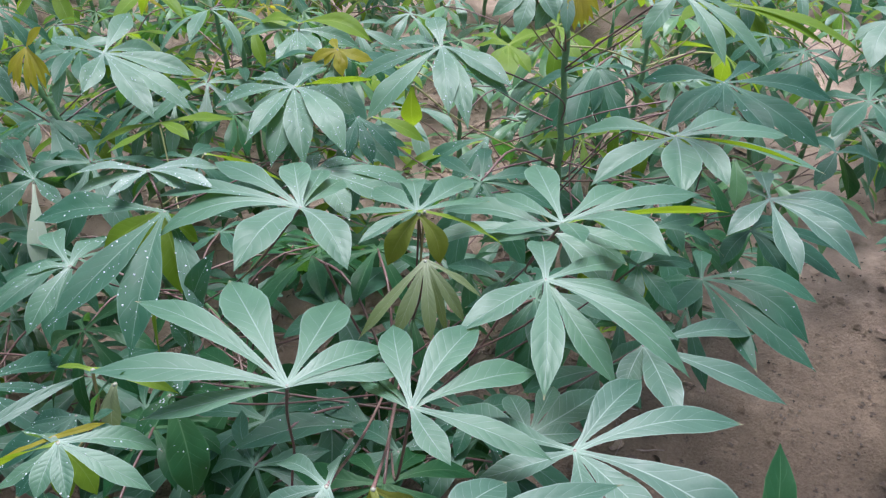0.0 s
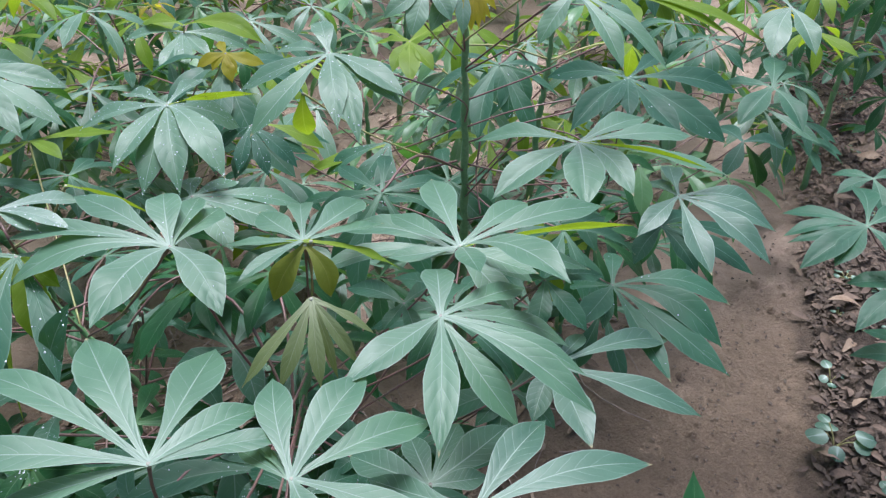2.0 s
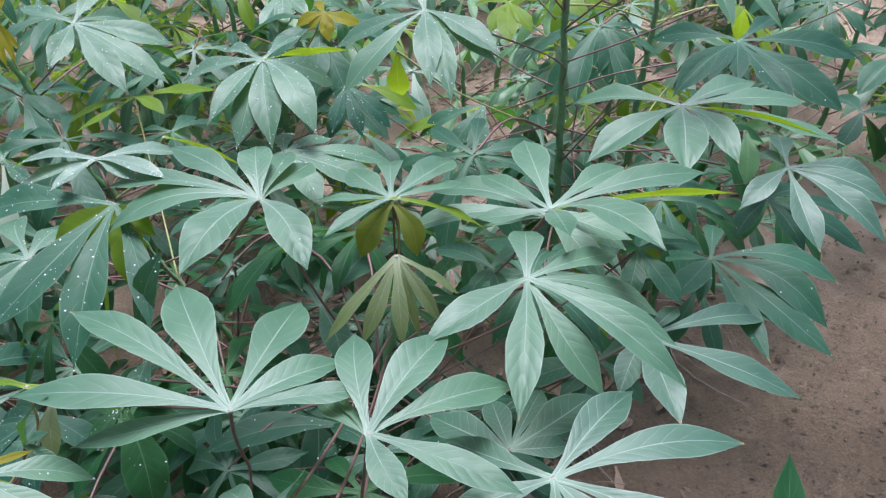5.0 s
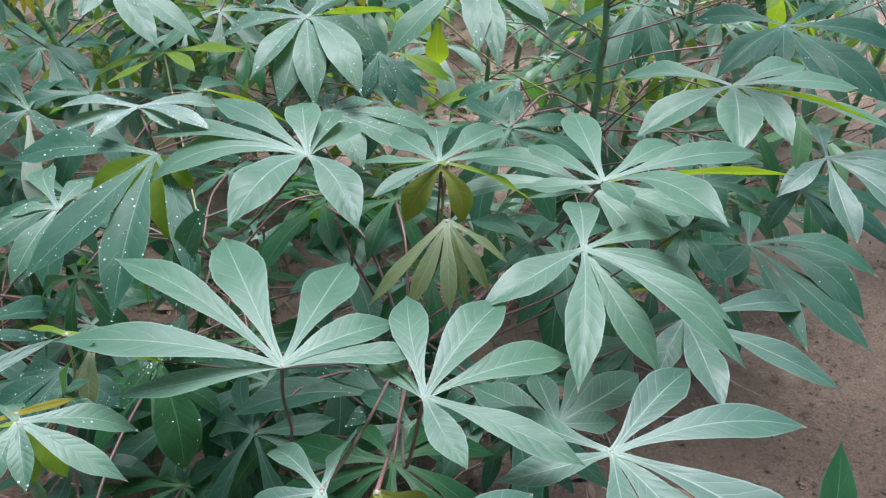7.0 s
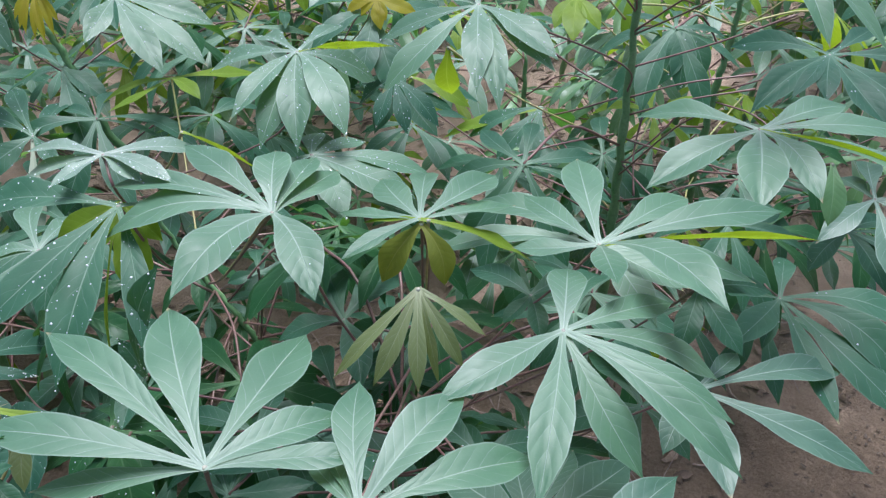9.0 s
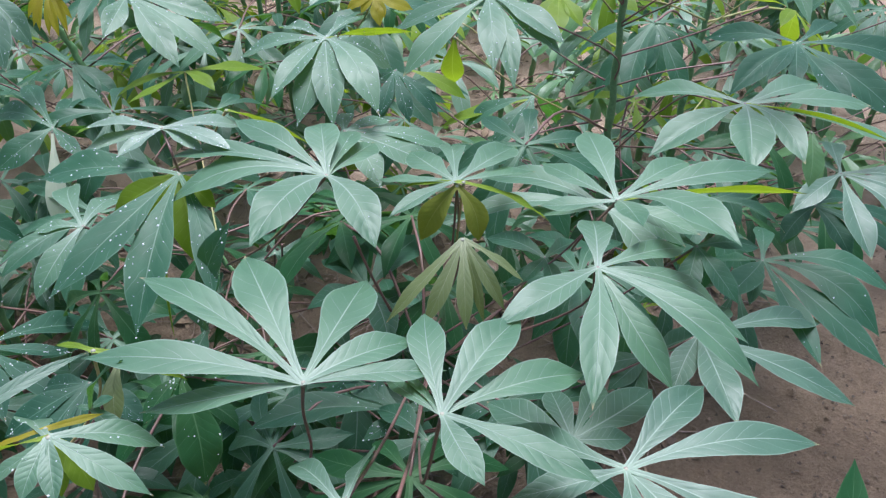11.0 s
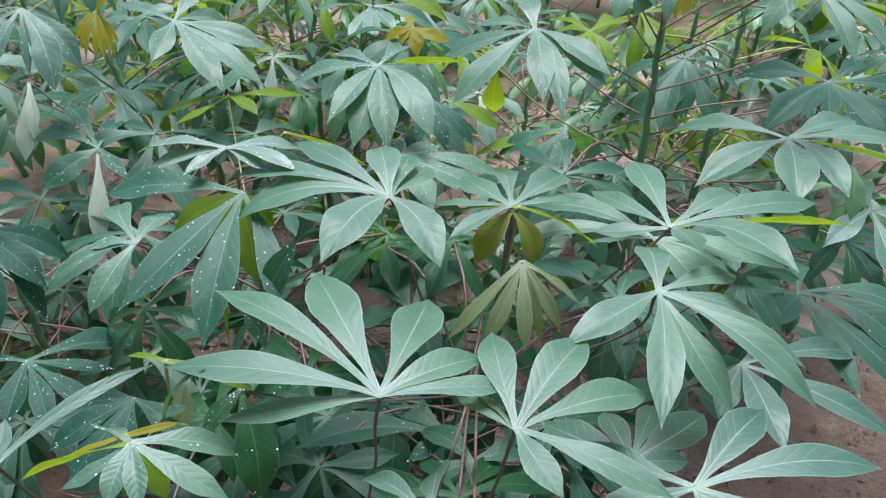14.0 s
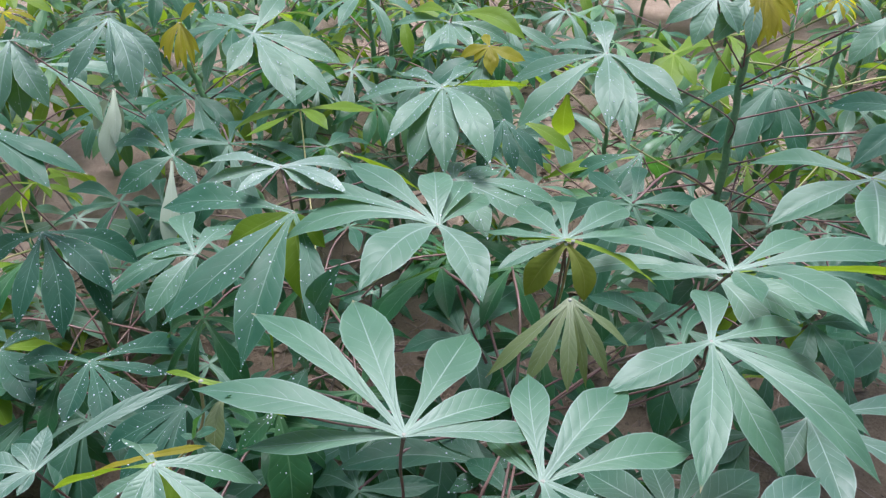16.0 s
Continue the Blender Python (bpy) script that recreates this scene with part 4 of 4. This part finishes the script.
leaf(mid, (-0.604, 1.100, 0.852), (0.00, -0.12), 'mature', None, 20, [
      (-163, -22, 0.150, 0.027, 0.08, 0), (-114, -30, 0.127, 0.046, 0.08, 0), (-178, -13, 0.089, 0.024, 0.08, 0),
      (87, -13, 0.144, 0.040, 0.08, 0), (121, -11, 0.200, 0.041, 0.08, 0)])
leaf(back_left, (-0.251, 1.900, 0.932), (0.00, -0.51), 'yellow', None, 0, [
      (-167, -24, 0.074, 0.027, 0.08, 0), (-139, -36, 0.050, 0.018, 0.08, 0), (-56, -40, 0.055, 0.020, 0.08, 0),
      (-2, -18, 0.088, 0.032, 0.08, 0), (110, 12, 0.053, 0.019, 0.08, 0), (-74, -44, 0.072, 0.026, 0.08, 0)])
leaf(back_left, (-0.205, 1.900, 0.716), (0.00, -0.12), 'old_shaded', None, 0, [
      (137, -15, 0.192, 0.062, 0.08, 0), (3, -21, 0.121, 0.043, 0.08, 0), (-45, -25, 0.138, 0.050, 0.08, 0),
      (-117, -25, 0.123, 0.044, 0.08, 0), (23, -17, 0.193, 0.061, 0.08, 0)])
loose_petiole(stemmed, 0, [(0.258, 1.680, 0.896), (0.400, 1.660, 0.958), (0.521, 1.640, 1.022)])
loose_petiole(stemmed, 0, [(0.264, 1.680, 0.836), (0.363, 1.660, 0.880), (0.484, 1.660, 0.902)])
loose_petiole(stemmed, 0, [(0.265, 1.680, 0.798), (0.358, 1.620, 0.865), (0.470, 1.600, 0.902)])
loose_petiole(stemmed, 0, [(0.264, 1.680, 0.749), (0.391, 1.620, 0.742), (0.598, 1.600, 0.698)])
loose_petiole(stemmed, 0, [(0.246, 1.680, 0.756), (0.128, 1.600, 0.771), (-0.011, 1.550, 0.742)])
loose_petiole(stemmed, 0, [(0.266, 1.680, 0.695), (0.318, 1.600, 0.675), (0.376, 1.550, 0.659)])
loose_petiole(stemmed, 0, [(0.290, 1.600, 0.668), (0.287, 1.660, 0.727), (0.299, 1.700, 0.791)])
loose_petiole(stemmed, 0, [(0.266, 1.680, 0.688), (0.325, 1.660, 0.766), (0.366, 1.660, 0.830)])
loose_petiole(stemmed, 1, [(0.253, 1.680, 1.023), (0.301, 1.620, 1.087), (0.345, 1.500, 1.174)])
loose_petiole(stemmed, 0, [(0.255, 1.680, 0.964), (0.321, 1.600, 1.057), (0.383, 1.500, 1.155)])
loose_petiole(stemmed, 1, [(0.241, 1.680, 0.989), (0.203, 1.660, 1.036), (0.168, 1.620, 1.090)])
loose_petiole(stemmed, 1, [(0.253, 1.680, 1.018), (0.363, 1.800, 0.967), (0.492, 1.950, 0.877)])
loose_petiole(stemmed, 0, [(0.243, 1.680, 0.847), (0.175, 1.700, 0.875), (0.102, 1.700, 0.925)])
loose_petiole(stemmed, 0, [(0.243, 1.680, 0.834), (0.178, 1.750, 0.771), (0.081, 1.800, 0.714)])
loose_petiole(near, 0, [(-0.029, 1.000, 0.649), (0.041, 0.980, 0.756), (0.097, 0.950, 0.891)])
loose_petiole(near, 0, [(-0.041, 1.000, 0.624), (-0.281, 1.000, 0.672), (-0.424, 0.980, 0.715)])
loose_petiole(mid, 0, [(-0.402, 1.330, 0.468), (-0.363, 1.280, 0.626), (-0.346, 1.250, 0.720)])
loose_petiole(near, 0, [(-0.133, 1.050, 0.750), (-0.155, 1.020, 0.842), (-0.172, 1.000, 0.922)])

# ---- plants further off: the same kind of leaf, each leaf one mesh ----
def joined_leaf(kind, seed):
    """A whole palmate leaf with its petiole, hub at the origin, petiole running to -x and down."""
    rng = random.Random(seed)
    verts, faces, uvs, marks = [], [], [], []
    count = rng.choice((6, 7, 7, 8, 9))
    size = rng.uniform(0.15, 0.21)
    for i in range(count):
        yaw = -150 + 300 * i / (count - 1) + rng.uniform(-8, 8)
        length = size * (1 - 0.38 * abs(2 * i / (count - 1) - 1) ** 1.5) * rng.uniform(0.9, 1.1)
        v, f, t = blade(length, length * rng.uniform(0.20, 0.27), rng.uniform(0.06, 0.14), rng.random(), 10, 2)
        turn = aim(yaw, rng.uniform(-42, -8), Vector((0, 0, 1)), rng.uniform(-15, 15))
        k = len(verts)
        verts += [turn @ Vector(p) for p in v]
        uvs += t
        faces += [tuple(a + k for a in q) for q in f]
        marks += [0] * len(f)
    reach = rng.uniform(0.16, 0.26)
    line = curve_through([(0, 0, 0), (-reach * 0.5, rng.uniform(-0.02, 0.02), -0.02), (-reach, 0, -rng.uniform(0.06, 0.16))], 4)
    v, f = tube(line, [0.0023] * len(line), 5)
    k = len(verts)
    verts += v
    uvs += [(0.5, 0.5)] * len(v)
    faces += [tuple(a + k for a in q) for q in f]
    marks += [1] * len(f)
    me = mesh_from("leaf", verts, faces, uvs)
    me.materials.append(LEAF[kind])
    me.materials.append(PETIOLE_GREEN if kind in ("lime", "yellow") else PETIOLE)
    me.polygons.foreach_set("material_index", marks)
    return me, line[-1].copy()


POOL = [joined_leaf(("mature", "old_shaded", "fresh", "mature")[i % 4], 100 + i) for i in range(12)]
# darker blades for low leaves, canopy shade partly put into their colour
OLD_SHADE_POOL = [joined_leaf("deep" if i % 3 == 2 else "old_shaded", 150 + i) for i in range(9)]
LIME_POOL = [joined_leaf("lime", 200 + i) for i in range(4)]
YOUNG_POOL = [joined_leaf("yellow", 300 + i) for i in range(2)]


def clothe(plant, rng, count, low, high, lime=0.15, size=1.0, pool_of=None):
    """Leaves set round a plant's stem between two heights, the upper ones nearer the stem."""
    for i in range(count):
        z = low + (high - low) * (i + rng.random()) / count
        start = min(plant.line, key=lambda p: abs(p.z - z))
        pool = LIME_POOL if rng.random() < lime else (pool_of or POOL)
        me, end = pool[rng.randrange(len(pool))]
        yaw = i * 2.4 + rng.uniform(-0.4, 0.4)
        s = size * rng.uniform(0.8, 1.2)
        turn = Matrix.Rotation(yaw, 4, "Z") @ Matrix.Rotation(radians(rng.uniform(-6, 26)), 4, "Y")
        ob = new("leaf", me)
        ob.parent = plant.thing
        place = start - plant.foot - (turn @ (end * s))
        ob.matrix_basis = Matrix.Translation(place) @ turn @ Matrix.Diagonal((s, s, s, 1))


def further_plant(x, y, height, rng, count, lime=0.2, pool_of=None):
    z = ground_height(x, y) - 0.02
    lean = Vector((rng.uniform(-0.1, 0.1), rng.uniform(-0.1, 0.1), 0))
    p = Plant("green cassava plant standing in bare soil", [(x, y, z), Vector((x, y, z + height * 0.5)) + lean * 0.6, Vector((x, y, z + height)) + lean], 0.012)
    clothe(p, rng, count, z + height * 0.3, z + height * 0.98, lime, 1.0, pool_of)
    if height < 0.6:
        return
    me, end = YOUNG_POOL[rng.randrange(2)]
    ob = new("leaf", me)
    ob.parent = p.thing
    ob.matrix_basis = Matrix.Translation(p.line[-1] - p.foot - end * 0.45) @ Matrix.Diagonal((0.45, 0.45, 0.45, 1))


far_rng = random.Random(11)
for row in range(7):
    for col in range(-8, 9):
        x = col * 0.58 + (0.29 if row % 2 else 0) + far_rng.uniform(-0.16, 0.16)
        y = 2.55 + row * 0.66 + far_rng.uniform(-0.2, 0.2)
        if abs(x) > 0.62 * y + 0.7 or 0.12 < x - 0.42 * y < 0.40 or (0.0 < x < 0.5 and y < 4.4):
            continue
        further_plant(x, y, far_rng.uniform(0.75, 1.1) - 0.04 * row, far_rng, 21, 0.27 if x < 0.42 * y else 0.12, OLD_SHADE_POOL if x > 0.42 * y + 0.4 else None)
# the leftmost and tallest, out of view, are added to shade the low leaves
for x, y, h in ((-1.55, 1.9, 0.9), (-1.3, 1.62, 0.55), (-1.45, 1.25, 0.5), (-1.5, 2.5, 0.95), (-0.55, 2.35, 0.85), (-1.75, 1.2, 0.8), (-1.45, 0.7, 0.75), (-2.1, 0.6, 0.8), (-1.0, 0.35, 0.7), (-2.2, 1.7, 0.9), (-1.35, 0.72, 1.2), (-1.65, 1.0, 1.3), (-1.2, 0.3, 1.15)):
    further_plant(x, y, h, far_rng, 16, 0.18)

for x, y, h in ((0.06, 2.62, 0.5), (0.33, 2.85, 0.5), (0.2, 3.5, 0.55), (0.12, 2.2, 0.4)):
    further_plant(x, y, h, far_rng, 10, 0.1)

# low leaves use dark blades: under-canopy shade is partly in their colour
low_rng = random.Random(5)
clothe(near, low_rng, 24, 0.18, 0.66, 0.0, 1.05, OLD_SHADE_POOL)
clothe(mid, low_rng, 22, 0.18, 0.66, 0.04, 1.05, OLD_SHADE_POOL)
clothe(stemmed, low_rng, 13, 0.2, 0.72, 0.05, 1.0, OLD_SHADE_POOL)
clothe(right, low_rng, 10, 0.2, 0.46, 0.0, 1.0, OLD_SHADE_POOL)
clothe(left, low_rng, 12, 0.25, 0.8, 0.1, 1.0, OLD_SHADE_POOL)
clothe(left_low, low_rng, 17, 0.16, 0.56, 0.0, 1.0, OLD_SHADE_POOL)
clothe(left_near, low_rng, 13, 0.16, 0.58, 0.0, 1.0, OLD_SHADE_POOL)
clothe(back, low_rng, 9, 0.3, 0.85, 0.3, 1.0, OLD_SHADE_POOL)
clothe(back_left, low_rng, 12, 0.25, 0.85, 0.2, 1.0, OLD_SHADE_POOL)


# ---- litter on the soil ----
def litter(name, count, seed, material, label, where, size):
    """Curled dry leaves and scraps lying on the soil, joined: nobody could count them."""
    rng = random.Random(seed)
    verts, faces, uvs = [], [], []
    while count:
        x, y = where(rng)
        count -= 1
        length = rng.uniform(*size)
        v, f, t = blade(length, length * rng.uniform(0.2, 0.4), rng.uniform(0.02, 0.2), rng.random(), 5, 1)
        turn = aim(rng.uniform(0, 360), rng.uniform(-12, 16), Vector((rng.uniform(-0.4, 0.4), rng.uniform(-0.4, 0.4), 1)).normalized(), rng.uniform(-35, 35))
        at = Vector((x, y, ground_height(x, y) + 0.006))
        k = len(verts)
        verts += [turn @ Vector(p) + at for p in v]
        faces += [tuple(a + k for a in q) for q in f]
    ob = new(name, mesh_from(name, verts, faces))
    ob.data.materials.append(material)
    tagged(ob, label, "leaf litter", kind="stuff")


def under_plants(rng):
    while True:
        x, y = rng.uniform(-1.6, 2.2), rng.uniform(0.5, 4.5)
        if not 0.0 < x - 0.42 * y < 0.52:
            return x, y


def bank_side(rng):
    y = rng.uniform(0.6, 3.9)
    return 0.42 * y + 0.56 + abs(rng.gauss(0, 0.45)), y


litter("dry_leaf_litter", 420, 21, DEAD, "pale brown dry leaves scattered on soil", under_plants, (0.03, 0.11))
litter("leaf_scraps", 2600, 27, BROWN, "brown leaf scraps and twigs on shaded soil", under_plants, (0.012, 0.07))
litter("bank_litter", 900, 23, BROWN, "reddish brown dry leaf scraps on the soil bank", bank_side, (0.012, 0.06))
litter("rotting_litter", 5200, 22, ROT, "dark rotting leaf scraps on the soil bank", bank_side, (0.008, 0.038))


def on_path(rng):
    y = rng.choice((0.9, 1.15, 1.3, 1.6, 1.9, 2.3, 2.8)) + rng.gauss(0, 0.09)
    return 0.42 * y + rng.choice((0.2, 0.3, 0.42)) + rng.gauss(0, 0.06), y


litter("path_scraps", 420, 24, ROT, "dark leaf crumbs trodden into the path", on_path, (0.005, 0.016))


def twigs(count, seed):
    """Thin dry sticks lying criss-cross on the soil between the plants, joined: nobody could count them."""
    rng = random.Random(seed)
    verts, faces = [], []
    for _ in range(count):
        x, y = rng.uniform(-0.9, 1.0), rng.uniform(1.1, 2.9)
        if -0.12 < x - 0.42 * y < 0.55:
            continue
        yaw, length = rng.uniform(0, 2 * math.pi), rng.uniform(0.06, 0.34)
        points = []
        for k in range(5):
            d = length * k / 4
            px, py = x + math.cos(yaw) * d, y + math.sin(yaw) * d
            yaw += rng.uniform(-0.18, 0.18)
            points.append((px, py, ground_height(px, py) + 0.004 + rng.uniform(0, 0.012)))
        thick = rng.uniform(0.0009, 0.0026)
        v, f = tube(points, [thick, thick * 0.95, thick * 0.85, thick * 0.75, thick * 0.5], 5)
        k = len(verts)
        verts += v
        faces += [tuple(a + k for a in q) for q in f]
    ob = new("dry_twigs", mesh_from("dry_twigs", verts, faces))
    ob.data.materials.append(TWIG)
    tagged(ob, "thin pinkish grey dry twigs on shaded soil", "twigs", kind="stuff")


twigs(380, 41)


def clods(count, seed):
    rng = random.Random(seed)
    verts, faces = [], []
    for _ in range(count):
        x, y = (rng.uniform(-1.4, 2.2), rng.uniform(0.4, 4.2)) if rng.random() < 0.45 else bank_side(rng)
        r = rng.uniform(0.004, 0.016) * (1.6 if rng.random() < 0.1 else 1)
        at = Vector((x, y, ground_height(x, y) + r * 0.2))
        k = len(verts)
        for d in ((1, 0, 0), (-1, 0, 0), (0, 1, 0), (0, -1, 0), (0, 0, 1), (0, 0, -1), (0.7, 0.7, 0.5), (-0.7, 0.6, 0.5)):
            verts.append(at + Vector(d) * r * rng.uniform(0.6, 1.2))
        for f in ((0, 6, 4), (6, 2, 4), (2, 7, 4), (7, 1, 4), (1, 3, 4), (3, 0, 4), (0, 2, 6), (2, 1, 7), (2, 0, 5), (1, 2, 5), (3, 1, 5), (0, 3, 5)):
            faces.append(tuple(a + k for a in f))
    ob = new("soil_clods", mesh_from("soil_clods", verts, faces, None, False))
    ob.data.materials.append(SOIL)
    tagged(ob, "small crumbled clods of brown soil", "soil", kind="stuff")


clods(1600, 31)


def weed(x, y, size, seed, count):
    """A small broad-leaved weed: round leaves on short stalks."""
    rng = random.Random(seed)
    thing = tagged(new("weed"), "small pale green round-leaved weed on soil", "weed", "weeds on the bank")
    z = ground_height(x, y)
    thing.location = (x, y, z)
    for i in range(count):
        yaw = 360 * i / count + rng.uniform(-25, 25)
        r = size * rng.uniform(0.6, 1.1)
        tip = Vector((math.cos(radians(yaw)) * size * 1.3, math.sin(radians(yaw)) * size * 1.3, size * rng.uniform(0.8, 2.4)))
        stalk = link("stalk", petiole_mesh([Vector((0, 0, 0)), tip * 0.5 + Vector((0, 0, size * 0.3)), tip], 0.0015), PETIOLE_GREEN, thing)
        verts, faces, uvs = [tip], [], [(0.1, 0.5)]
        a = aim(yaw, rng.uniform(-20, 15), Vector((0, 0, 1)), rng.uniform(-15, 15))
        for k in range(12):
            w = 2 * math.pi * k / 12
            q = Vector((r * (0.95 - math.cos(w) * 0.95), r * math.sin(w), -0.1 * r * math.sin(w) ** 2 + rng.uniform(-0.02, 0.02) * r))
            verts.append(tip + a @ q)
            uvs.append((0.5 - 0.5 * math.cos(w), 0.5 + 0.5 * math.sin(w)))
        verts[0] = tip + a @ Vector((r * 0.9, 0, 0.03 * r))
        faces = [(0, 1 + k, 1 + (k + 1) % 12) for k in range(12)]
        link("weed_leaf", mesh_from("weed_leaf", verts, faces, uvs), LEAF["broad"], thing)


weed(1.20, 1.44, 0.028, 1, 6)
for i in range(54):
    wr = random.Random(60 + i)
    wx, wy = bank_side(wr)
    weed(wx, wy, wr.uniform(0.006, 0.015), 70 + i, wr.choice((4, 5, 6)))
